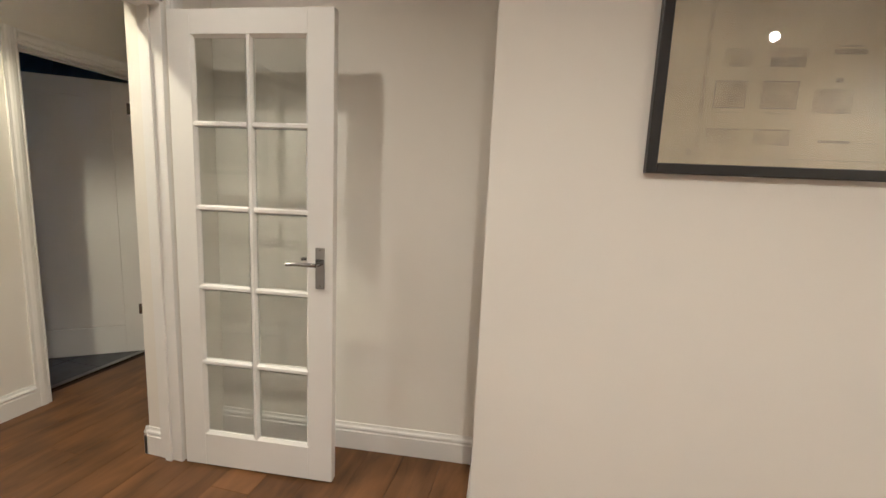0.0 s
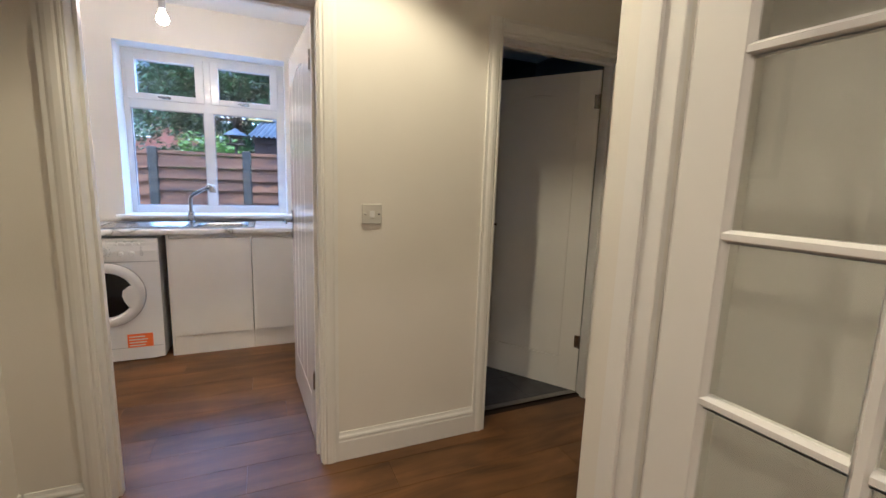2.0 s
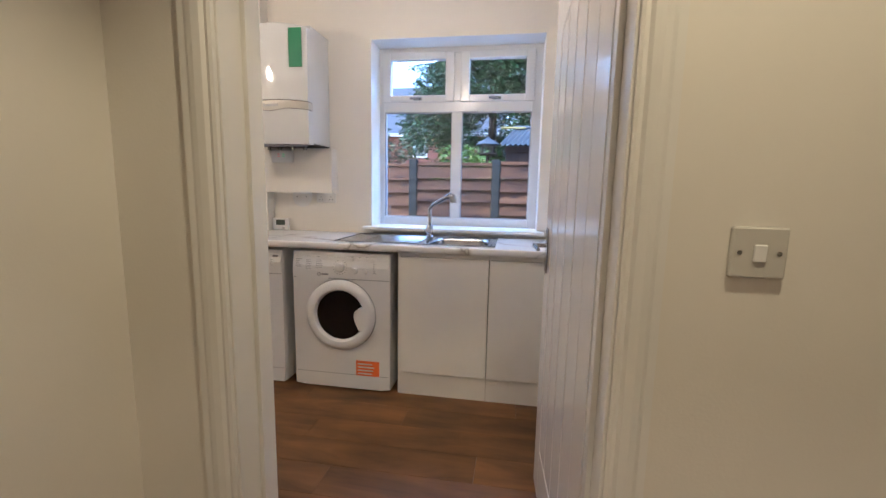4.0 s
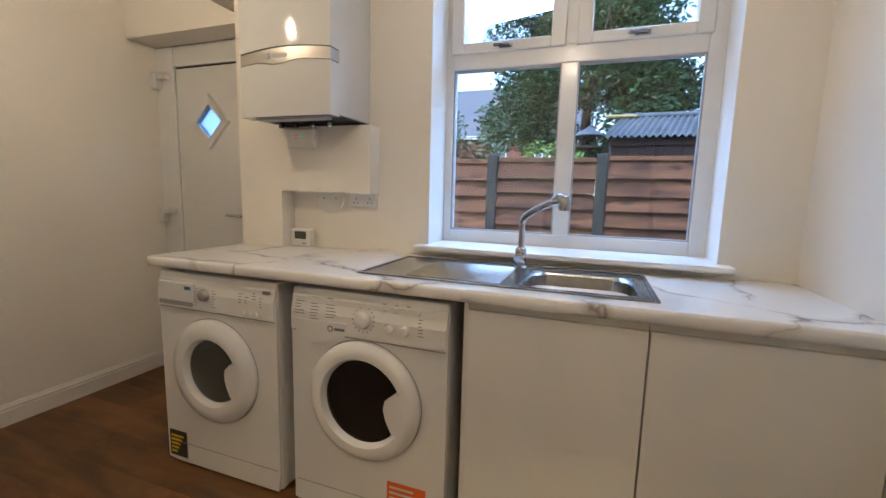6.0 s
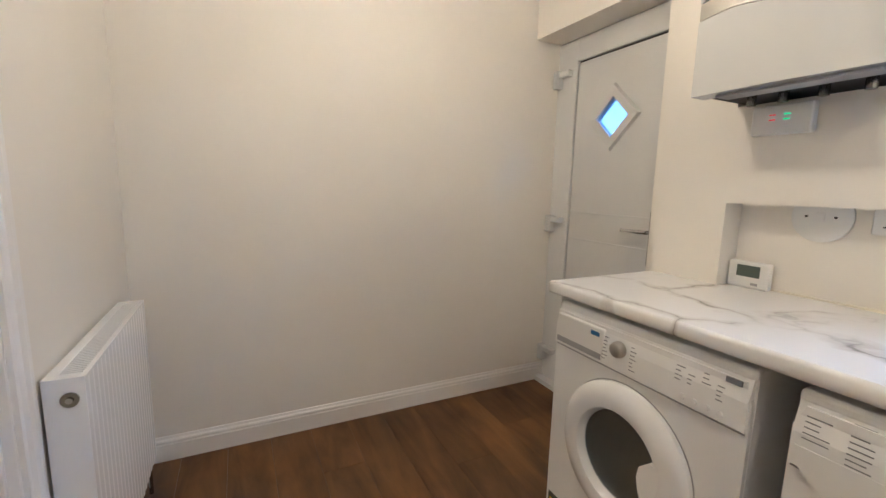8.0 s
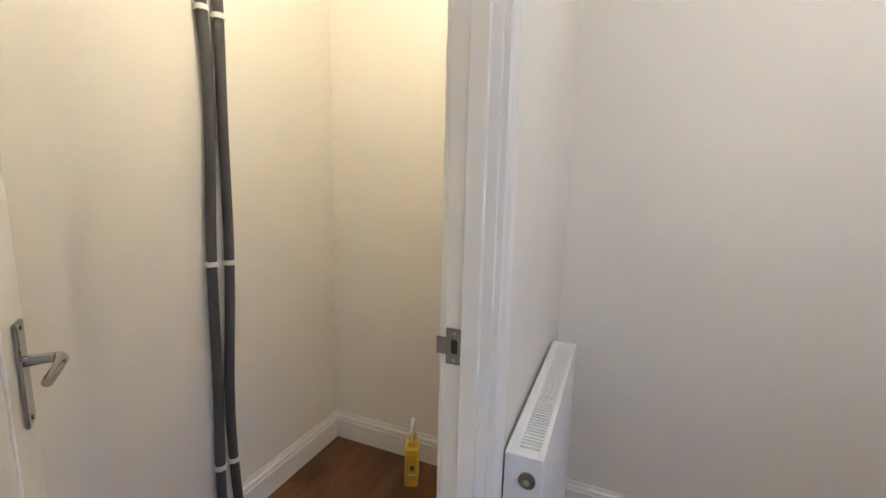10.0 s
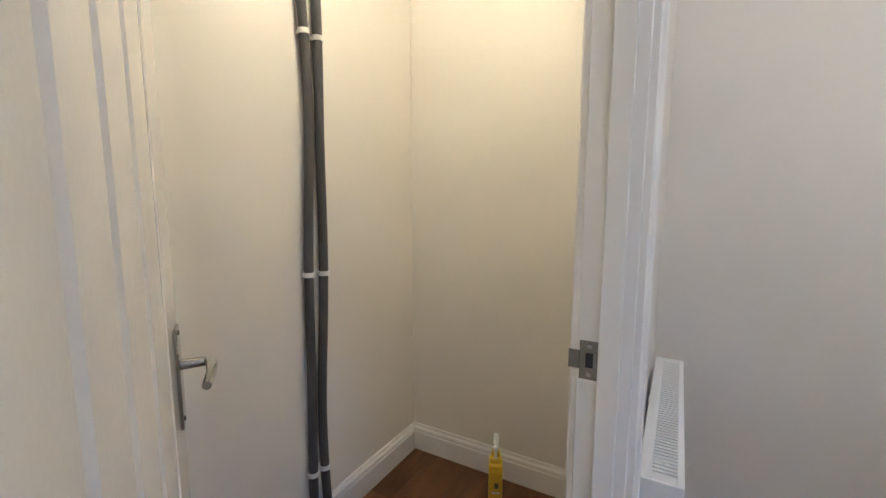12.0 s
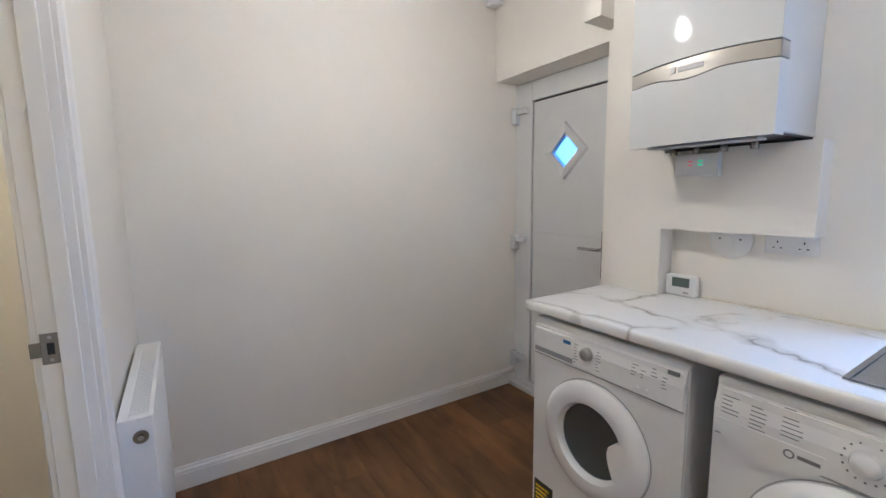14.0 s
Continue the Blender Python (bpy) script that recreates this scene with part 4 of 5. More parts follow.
# ---- worktop, units, sink ----
def worktop():
    bm = B()
    y0, y1, xa, xb = -0.30, 2.108, -3.978, -3.380
    hx0, hx1, hy0, hy1 = -3.80, -3.475, 1.19, 1.585
    out = [(xa, y0), (xb, y0), (xb, y1), (xa, y1)]
    hole = [(hx0, hy0), (hx1, hy0), (hx1, hy1), (hx0, hy1)]
    rings = [[bm.verts.new((*p, z)) for p in ring] for z in (0.860, 0.900) for ring in (out, hole)]
    for k in range(4):
        q = (k + 1) % 4
        for a, b in ((0, 1), (2, 3), (0, 2), (1, 3)):
            bm.faces.new((rings[a][k], rings[a][q], rings[b][q], rings[b][k]))
    w = tagged(part("worktop", bm, MARBLE), "white marble effect laminate worktop with grey veins", "worktop")
    lip = moulding(B(), [(0, 0.0), (0.005, 0.003), (0.008, 0.010), (0.008, 0.030), (0.005, 0.037), (0, 0.040)], (xb, y0, 0.860), (xb, y1, 0.860), (1, 0, 0), (0, 0, 1))
    part("front_edge", lip, MARBLE, w, smooth=True)
    part("sealant_bead", boxes(((xa, 0.0, 0.900), (xa + 0.008, 2.1, 0.906))), MOUNT, w, "cream sealant bead")
    return w


worktop()


def base_unit(y0, y1):
    t = thing("base_cabinet", pose(-3.39, y0, 0), "white handleless base cabinet with plinth", "cabinet", "kitchen base cabinets")
    w = y1 - y0
    part("carcass", boxes(((-0.55, 0.001, 0.14), (-0.020, w - 0.001, 0.855))), UNIT, t)
    part("door", box(B(), (-0.019, 0.0015, 0.143), (0.0, w - 0.0015, 0.835), 0.0015), UNIT, t, "white door front")
    part("finger_rail", boxes(((-0.028, 0.0, 0.835), (-0.022, w, 0.860))), UNIT, t)
    part("plinth", boxes(((-0.030, 0.0, 0.001), (-0.014, w, 0.139))), UNIT, t)


base_unit(1.076, 1.582)
base_unit(1.584, 2.105)
tagged(part("end_panel", boxes(((-3.95, 1.058, 0.0), (-3.41, 1.074, 0.858))), UNIT), "white end panel of base cabinets", "panel")
tagged(part("end_panel", boxes(((-3.95, -0.285, 0.0), (-3.45, -0.270, 0.858))), UNIT), "white worktop support panel beside the washing machine", "panel")


def sink():
    t = thing("sink", pose(-3.665, 1.12, 0.900), "stainless steel inset sink with drainer", "sink")
    x0, x1, y0, y1 = -0.215, 0.215, -0.475, 0.490
    bx0, bx1, by0, by1 = -0.130, 0.180, 0.075, 0.455
    # rim sheet with a rounded bowl opening
    def rr(xa, ya, xb, yb, r, n=6):
        pts = []
        for cx, cy, a in ((xb - r, yb - r, 0), (xa + r, yb - r, 90), (xa + r, ya + r, 180), (xb - r, ya + r, 270)):
            pts += [(cx + r * math.cos(radians(a + 90 * k / n)), cy + r * math.sin(radians(a + 90 * k / n))) for k in range(n + 1)]
        return pts
    bm = B()
    for lo, hi in (((x0, y0), (x1, by0)), ((x0, by1), (x1, y1)), ((x0, by0), (bx0, by1)), ((bx1, by0), (x1, by1))):
        box(bm, (*lo, 0.0005), (*hi, 0.004))
    part("rim", bm, STEEL, t)
    bm = B()
    outer = rr(bx0 - 0.001, by0 - 0.001, bx1 + 0.001, by1 + 0.001, 0.008)
    rings = []
    for ins, z, r in ((0.0, 0.0045, 0.002), (0.012, 0.0030, 0.05), (0.020, -0.008, 0.065), (0.028, -0.11, 0.06), (0.045, -0.135, 0.055), (0.085, -0.140, 0.05)):
        rings.append([bm.verts.new((a, b, z)) for a, b in rr(bx0 + ins, by0 + ins, bx1 - ins, by1 - ins, r)])
    for q, s in zip(rings, rings[1:]):
        for k in range(len(q)):
            bm.faces.new((q[k], q[(k + 1) % len(q)], s[(k + 1) % len(s)], s[k]))
    bm.faces.new(rings[-1])
    part("bowl", bm, STEEL, t, "stainless steel bowl", smooth=True)
    part("waste", lathe(B(), [(0.035, -0.139), (0.035, -0.136), (0.028, -0.137), (0.001, -0.137)], (0.02, 0.265, 0), "z", 24), CHROME, t, smooth=True)
    for k in range(15):
        xx = -0.125 + 0.300 * k / 14
        bm = tube(B(), [(xx, -0.30, 0.0032), (xx, -0.29, 0.0046), (xx, 0.02, 0.0046), (xx, 0.03, 0.0032)], 0.0042, seg=8)
        part("drainer_rib", bm, STEEL, t, smooth=True)
    for lo, hi in (((x0, y0, 0.004), (x1, y0 + 0.014, 0.007)), ((x0, y1 - 0.014, 0.004), (x1, y1, 0.007)), ((x0, y0 + 0.014, 0.004), (x0 + 0.012, y1 - 0.014, 0.007)), ((x1 - 0.012, y0 + 0.014, 0.004), (x1, y1 - 0.014, 0.007))):
        part("raised_edge", boxes((lo, hi), bevel=0.0012), STEEL, t)


sink()


def tap():
    t = thing("tap", pose(-3.812, 1.16, 0.905), "chrome kitchen mixer tap with a pull-out head", "tap")
    part("base", lathe(B(), [(0.027, 0), (0.027, 0.006), (0.022, 0.010), (0.022, 0.07), (0.019, 0.078), (0.013, 0.082)], (0, 0, 0), "z", 28), CHROME, t, smooth=True)
    bm = cyl(B(), (0.0, 0, 0.045), (0.045, 0.0, 0.045), 0.022, 0.020, seg=24)
    part("mixer_knob", bm, CHROME, t, smooth=True)
    pts = [(0, 0, 0.07), (0, 0, 0.17), (0.004, 0.003, 0.188), (0.012, 0.014, 0.204), (0.02, 0.03, 0.216), (0.05, 0.095, 0.252), (0.062, 0.135, 0.268)]
    part("spout", tube(B(), pts, 0.0125, seg=16), CHROME, t, smooth=True)
    bm = tube(B(), [(0.056, 0.118, 0.263), (0.064, 0.140, 0.272), (0.069, 0.155, 0.268), (0.071, 0.160, 0.250), (0.071, 0.160, 0.232)], [0.016, 0.022, 0.024, 0.024, 0.021], seg=18)
    part("spray_head", bm, CHROME, t, smooth=True)


tap()


# ---- washing machines ----
def holed_panel(w, za, zb, cy, cz, r, n=64):
    """A front sheet 12 mm thick with a round hole."""
    bm, rings = B(), []
    for x in (-0.016, -0.004):
        inner, outer = [], []
        for k in range(n):
            a = 2 * math.pi * k / n
            c, d = math.cos(a), math.sin(a)
            reach = min(((w - cy) if c > 0 else cy) / max(abs(c), 1e-6), ((zb - cz) if d > 0 else (cz - za)) / max(abs(d), 1e-6))
            inner.append(bm.verts.new((x, cy + r * c, cz + r * d)))
            outer.append(bm.verts.new((x, cy + reach * c, cz + reach * d)))
        rings.append((inner, outer))
    (bi, bo), (fi, fo) = rings
    for k in range(n):
        q = (k + 1) % n
        for p, s in ((bi, bo), (fi, fo), (bi, fi), (bo, fo)):
            bm.faces.new((p[k], p[q], s[q], s[k]))
    return bm


def drum(t, cy, cz):
    """A steel drum with three paddles and a grey rubber gasket behind the porthole."""
    part("gasket", lathe(B(), [(0.174, -0.014), (0.150, -0.03), (0.146, -0.05), (0.168, -0.085), (0.215, -0.09)], (0, cy, cz), "x", 48), RUBBER, t, "grey rubber door gasket", smooth=True)
    tub = part("drum", lathe(B(), [(0.168, -0.088), (0.225, -0.095), (0.225, -0.40), (0.20, -0.42), (0.001, -0.43)], (0, cy, cz), "x", 48), DRUM, t, "stainless steel drum with inner shade in its colour", smooth=True)
    for k in range(3):
        a = radians(35 + 120 * k)
        c, d = math.cos(a), math.sin(a)
        pts = [(-0.11, cy + 0.224 * c - 0.03 * d, cz + 0.224 * d + 0.03 * c), (-0.11, cy + 0.155 * c, cz + 0.155 * d), (-0.11, cy + 0.224 * c + 0.03 * d, cz + 0.224 * d - 0.03 * c)]
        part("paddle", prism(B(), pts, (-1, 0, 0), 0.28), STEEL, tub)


def washer(y0, w, cz, cyy, label, dark, style):
    t = thing("washing_machine", pose(-3.38, y0, 0), label, "washing machine", "laundry machines under the worktop")
    top = 0.843
    bm = box(B(), (-0.55, 0.0, 0.012), (-0.016, 0.016, top - 0.014), 0.004)
    box(bm, (-0.55, w - 0.016, 0.012), (-0.016, w, top - 0.014), 0.004)
    box(bm, (-0.55, 0.016, 0.012), (-0.53, w - 0.016, top - 0.014))
    box(bm, (-0.55, 0.016, 0.012), (-0.016, w - 0.016, 0.03))
    part("body", bm, ENAMEL, t)
    part("lid", box(B(), (-0.55, 0.0, top - 0.03), (-0.010, w, top), 0.010, 3), ENAMEL, t)
    part("front_panel", holed_panel(w, 0.012, top - 0.03, cyy - y0, cz, 0.175), ENAMEL, t)
    drum(t, cyy - y0, cz)
    for yy in (0.06, w - 0.06):
        for xx in (-0.06, -0.48):
            part("foot", cyl(B(), (xx, yy, 0), (xx, yy, 0.016), 0.02, seg=14), DARK, t)
    zc = 0.700 if style == 1 else 0.690
    fascia = prism(B(), [(-0.02, 0.004, zc), (0.006, 0.004, zc + 0.004), (0.004, 0.004, zc + 0.07), (-0.014, 0.004, top - 0.010), (-0.03, 0.004, top - 0.004)], (0, 1, 0), w - 0.008)
    fas = part("control_panel", fascia, PLASTIC, t, "white control panel with printed programme text")
    part("panel_seam", boxes(((-0.004, 0.006, zc - 0.005), (-0.002, w - 0.006, zc - 0.001))), GREYPL, t)
    face = lambda z: 0.006 - 0.002 * (z - zc) / 0.07 if z < zc + 0.07 else 0.004 - 0.018 * (z - zc - 0.07) / (top - zc - 0.08)
    if style == 1:
        part("detergent_drawer", box(B(), (-0.01, 0.012, zc + 0.012), (0.007, 0.205, zc + 0.105), 0.003), PLASTIC, t)
        # flat grey strip standing in for the shaded grip recess
        part("drawer_grip_shade", boxes(((0.002, 0.014, zc + 0.012), (0.0078, 0.200, zc + 0.030))), GREYPL, t)
        part("maker_badge", boxes(((-0.003, 0.02, zc + 0.082), (0.0055, 0.065, zc + 0.097))), INK, t)
        part("blue_badge", box(B(), (0.0, 0.155, zc + 0.078), (0.0078, 0.192, zc + 0.094), 0.002), BLUE, t, "small blue badge")
        dial, rdial = (0.262, zc + 0.068), 0.024
    else:
        bm = B()
        pts = [(0.0045, 0.012, zc + 0.045), (0.0045, 0.012, zc + 0.012), (0.0045, 0.06, zc - 0.028), (0.0045, 0.13, zc - 0.036), (0.0045, 0.20, zc - 0.020), (0.0045, 0.235, zc + 0.006), (0.0045, 0.235, zc + 0.045)]
        part("detergent_drawer", prism(bm, [(-0.003, b, c) for a, b, c in pts], (1, 0, 0), 0.0095), PLASTIC, t)
        part("maker_badge", lathe(B(), [(0.011, 0.0062), (0.011, 0.0069), (0.0075, 0.0069), (0.0075, 0.0062)], (0, 0.170, zc + 0.022), "x", 20), INK, t)
        part("maker_name", boxes(((0.0062, 0.186, zc + 0.018), (0.0069, 0.228, zc + 0.027))), INK, t)
        dial, rdial = (0.300, zc + 0.068), 0.029
    part("programme_dial", lathe(B(), [(rdial, 0.004), (rdial, 0.010), (rdial * 0.85, 0.022), (rdial * 0.6, 0.026), (0.001, 0.027)], (0, dial[0], dial[1]), "x", 28), SILVER if style == 1 else ENAMEL, t, smooth=True)
    # printed programme lines
    rnd = random.Random(style)
    bm = B()
    cols = [(dial[0] - 0.060, 7, 0.022), (dial[0] + 0.036, 7, 0.022), (0.430, 5, 0.058), (0.462, 3, 0.058), (0.495, 3, 0.075), (0.530, 4, 0.050), (0.462, 1, 0.104), (0.500, 1, 0.104)] if style == 1 else [(0.020, 6, 0.062), (0.085, 8, 0.048), (0.150, 7, 0.060), (0.262, 1, 0.118), (0.365, 1, 0.128), (0.410, 1, 0.128), (0.452, 1, 0.128), (0.500, 6, 0.040)]
    for y, rows, low in cols:
        for k in range(rows):
            z = zc + low + 0.0105 * k
            if z > top - 0.014:
                continue
            ln = rnd.uniform(0.010, 0.022) if style == 1 or y > 0.2 else rnd.uniform(0.022, 0.042)
            front = 0.0066 if style == 2 and y < 0.2 and z < zc + 0.046 else face(z)
            box(bm, (front - 0.0005, y, z), (front + 0.0005, y + ln, z + 0.0024))
    if style == 2:
        for k in range(16):
            a = 2 * math.pi * k / 16
            y, z = dial[0] + 0.041 * math.cos(a), dial[1] + 0.041 * math.sin(a)
            box(bm, (face(z) - 0.001, y - 0.002, z - 0.002), (face(z) + 0.0012, y + 0.002, z + 0.002))
    tagged(part("printed_text", bm, PRINT, t, "grey printed programme markings"), kind="stuff")
    if style == 1:
        for y in (0.455, 0.485, 0.515, 0.545):
            part("button", lathe(B(), [(0.007, 0.0), (0.007, 0.010), (0.001, 0.011)], (0, y, zc + 0.022), "x", 14), ENAMEL, t)
        part("maker_badge", boxes(((-0.004, 0.545, zc + 0.100), (0.0015, 0.578, zc + 0.112))), INK, t)
    else:
        for y, r in ((0.395, 0.017), (0.455, 0.017)):
            part("option_knob", lathe(B(), [(r, 0.003), (r, 0.010), (r * 0.8, 0.020), (0.001, 0.021)], (0, y, zc + 0.052), "x", 20), ENAMEL, t, smooth=True)
        for y in (0.375, 0.415, 0.455, 0.495):
            part("button", lathe(B(), [(0.009, -0.004), (0.009, 0.004), (0.001, 0.005)], (0, y, zc + 0.112), "x", 14), ENAMEL, t)
    # porthole
    R, r = 0.213, 0.132 if style == 1 else 0.150
    ring = part("door_ring", lathe(B(), [(R, -0.004), (R, 0.010), (R - 0.012, 0.024), (r + 0.030, 0.034), (r + 0.008, 0.030), (r, 0.016), (r - 0.004, 0.0)], (0, cyy - y0, cz), "x", 64), ENAMEL, t, "white round porthole ring", smooth=True)
    part("door_seam", lathe(B(), [(R + 0.004, -0.0035), (R + 0.004, -0.0025), (R, -0.0025), (R, -0.0035)], (0, cyy - y0, cz), "x", 64), GREYPL, t)
    glass = [(r - 0.001, 0.006), (r - 0.016, -0.012), (r * 0.80, -0.040), (r * 0.62, -0.058), (r * 0.35, -0.066), (0.001, -0.068)]
    glass += [(h, d - 0.005) for h, d in reversed(glass)]
    part("door_glass", lathe(B(), glass, (0, cyy - y0, cz), "x", 48), dark, ring, "clear porthole glass" if style == 1 else "dark porthole glass", smooth=True)
    g = cyy - y0
    grip = [(r + 0.012, 0.055), (r * 0.86, 0.060), (r * 0.64, 0.032), (r * 0.60, 0.0), (r * 0.66, -0.035), (r * 0.80, -0.078), (r + 0.006, -0.085)]
    part("door_grip", prism(B(), [(0.012, g + a, cz + b) for a, b in grip], (1, 0, 0), 0.019), ENAMEL, ring, "moulded door grip")
    # kick strip and stickers
    part("kick_seam", boxes(((-0.004, 0.01, 0.098), (-0.0032, w - 0.01, 0.101))), GREYPL, t)
    if style == 1:
        st = part("energy_sticker", boxes(((-0.004, 0.010, 0.030), (-0.0032, 0.110, 0.148))), BLACKST, t, "black and yellow energy sticker")
        for k in range(5):
            part("sticker_bar", boxes(((-0.0032, 0.018, 0.045 + 0.018 * k), (-0.0028, 0.05 + 0.010 * k, 0.055 + 0.018 * k))), YELLOW, st)
    else:
        st = part("warning_sticker", boxes(((-0.004, 0.39, 0.098), (-0.0030, 0.535, 0.192))), ORANGE, t, "orange warning sticker")
        for k in range(4):
            part("sticker_bar", boxes(((-0.0030, 0.40, 0.108 + 0.020 * k), (-0.0026, 0.49 + 0.007 * (k % 3), 0.116 + 0.020 * k))), MOUNT, st)
    return t


washer(-0.256, 0.600, 0.458, 0.037, "white washing machine with a silver dial under the worktop", BOWL, 1)
washer(0.416, 0.600, 0.470, 0.716, "white washer dryer with round white knobs and an orange sticker", DGLASS, 2)


# ---- radiator ----
def radiator():
    t = thing("radiator", pose(-2.05, -0.995, 0.17), "white single panel radiator on the kitchen wall", "radiator")
    L, hh = 0.658, 0.607
    out = [(-0.046, 0.0, 0.0), (-0.056, 0.0, 0.0)]
    for k in range(19):
        y = 0.03 + k * 0.0332
        out += [(-0.0565, y - 0.011, 0.0), (-0.0578, y - 0.006, 0.0), (-0.0578, y + 0.006, 0.0), (-0.0565, y + 0.011, 0.0)]
    out += [(-0.056, L, 0.0), (-0.046, L, 0.0)]
    bm = prism(B(), out, (0, 0, 1), hh - 0.008)
    part("front_panel", bm, ENAMEL, t)
    part("end_cap", boxes(((-0.057, -0.003, 0.0), (0.019, 0.0, hh)), bevel=0.001), ENAMEL, t)
    part("end_cap", boxes(((-0.057, L, 0.0), (0.019, L + 0.003, hh)), bevel=0.001), ENAMEL, t)
    bm = B()
    for lo, hi in (((-0.058, 0.0, hh - 0.008), (-0.046, L, hh)), ((-0.004, 0.0, hh - 0.008), (0.019, L, hh)), ((-0.046, 0.0, hh - 0.008), (-0.004, 0.025, hh)), ((-0.046, L - 0.025, hh - 0.008), (-0.004, L, hh))):
        box(bm, lo, hi, 0.001)
    part("top_grille_frame", bm, ENAMEL, t)
    for k in range(50):
        y = 0.027 + k * 0.0121
        part("grille_slat", boxes(((-0.046, y, hh - 0.006), (-0.004, y + 0.0062, hh - 0.001))), ENAMEL, t)
    # near-black block paints in the shade between the grille slats
    part("fin_shade_block", boxes(((-0.0455, 0.004, 0.03), (-0.0005, L - 0.004, hh - 0.012))), DARK, t)
    part("back_panel", boxes(((0.016, 0.0, 0.004), (0.0185, L, hh - 0.004))), ENAMEL, t)
    part("bleed_plug", cyl(B(), (-0.028, L + 0.003, hh - 0.05), (-0.028, L + 0.008, hh - 0.05), 0.017, seg=20), SATIN, t, "metal bleed plug")
    part("plug_core", cyl(B(), (-0.028, L + 0.008, hh - 0.05), (-0.028, L + 0.012, hh - 0.05), 0.007, seg=12), CHROME, t)
    for y in (0.1, L - 0.1):
        part("wall_bracket", boxes(((0.0185, y - 0.02, 0.1), (0.03, y + 0.02, hh - 0.1))), ENAMEL, t)
    for y in (-0.02, L + 0.02):
        part("valve_tail", tube(B(), [(-0.028, y, -0.17), (-0.028, y, 0.03), (-0.028, y + (0.02 if y < 0 else -0.018), 0.035)], 0.0075, seg=10), SATIN, t)


radiator()

# ---- cupboard contents ----
def pipe(dy, label):
    t = thing("insulated_pipe", pose(-0.965, -0.572 + dy, 0), label, "pipe", "pipes in the cupboard")
    pts = []
    for k in range(33):
        z = 0.02 + (H - 0.04) * k / 32
        wob = 0.018 * math.sin(z * 2.6 + 0.6) + 0.006 * math.sin(z * 6.1 + dy * 40)
        pts.append((0.0, wob - 0.004, z))
    part("lagging", tube(B(), pts, 0.0165, seg=14), PIPE, t, smooth=True)
    for z in (0.284, 1.018, 1.82):
        wob = 0.018 * math.sin(z * 2.6 + 0.6) + 0.006 * math.sin(z * 6.1 + dy * 40) - 0.004
        bm = lathe(B(), [(0.0172, -0.008), (0.0205, -0.008), (0.0205, 0.008), (0.0172, 0.008)], (0, wob, z + dy * 0.08), "z", 18)
        box(bm, (0.0, wob - 0.012, z - 0.006), (0.025, wob + 0.012, z + 0.006))
        part("pipe_clip", bm, PLASTIC, t, "white pipe clip")


pipe(0.028, "dark grey foam lagged pipe running up the cupboard wall")
pipe(-0.030, "dark grey foam lagged pipe running up the cupboard wall")


def spray_bottle():
    t = thing("spray_bottle", pose(-1.455, -1.075, 0, 0, 0, 22), "yellow cleaning spray bottle with a white trigger", "spray bottle")
    bm = box(B(), (-0.029, -0.043, 0.0), (0.029, 0.043, 0.182), 0.010, 3)
    part("bottle", bm, YELLOW, t, "yellow plastic bottle", smooth=True)
    part("shoulder", box(B(), (-0.023, -0.026, 0.175), (0.023, 0.026, 0.205), 0.009, 3), YELLOW, t, smooth=True)
    part("label_panel", boxes(((-0.022, 0.0425, 0.04), (0.022, 0.0436, 0.15)), bevel=0.0004), YELLOWD, t, "printed label")
    part("label_badge", boxes(((-0.012, 0.0436, 0.082), (0.004, 0.0440, 0.106))), LCD, t)
    part("label_line", boxes(((-0.018, 0.0436, 0.058), (0.016, 0.0440, 0.066))), MOUNT, t)
    part("collar", lathe(B(), [(0.017, 0.200), (0.019, 0.204), (0.019, 0.226), (0.013, 0.231)], (0, 0, 0), "z", 20), YELLOW, t, smooth=True)
    part("neck", cyl(B(), (0, 0, 0.228), (0, 0, 0.246), 0.009, seg=16), GREYPL, t)
    bm = box(B(), (-0.010, -0.034, 0.242), (0.010, 0.046, 0.286), 0.007, 2)
    box(bm, (-0.006, 0.030, 0.262), (0.006, 0.064, 0.278), 0.004, 1)
    part("trigger_head", bm, ENAMEL, t, "white trigger head")
    part("trigger", box(B(), (-0.005, 0.022, 0.205), (0.005, 0.033, 0.248), 0.004, 1), ENAMEL, t)


spray_bottle()

# ---- garden ----
tagged(part("ground", boxes(((-400, -300, -0.45), (-4.3, 300, -0.25))), GRASS), "grassy garden ground", "ground", kind="structure")


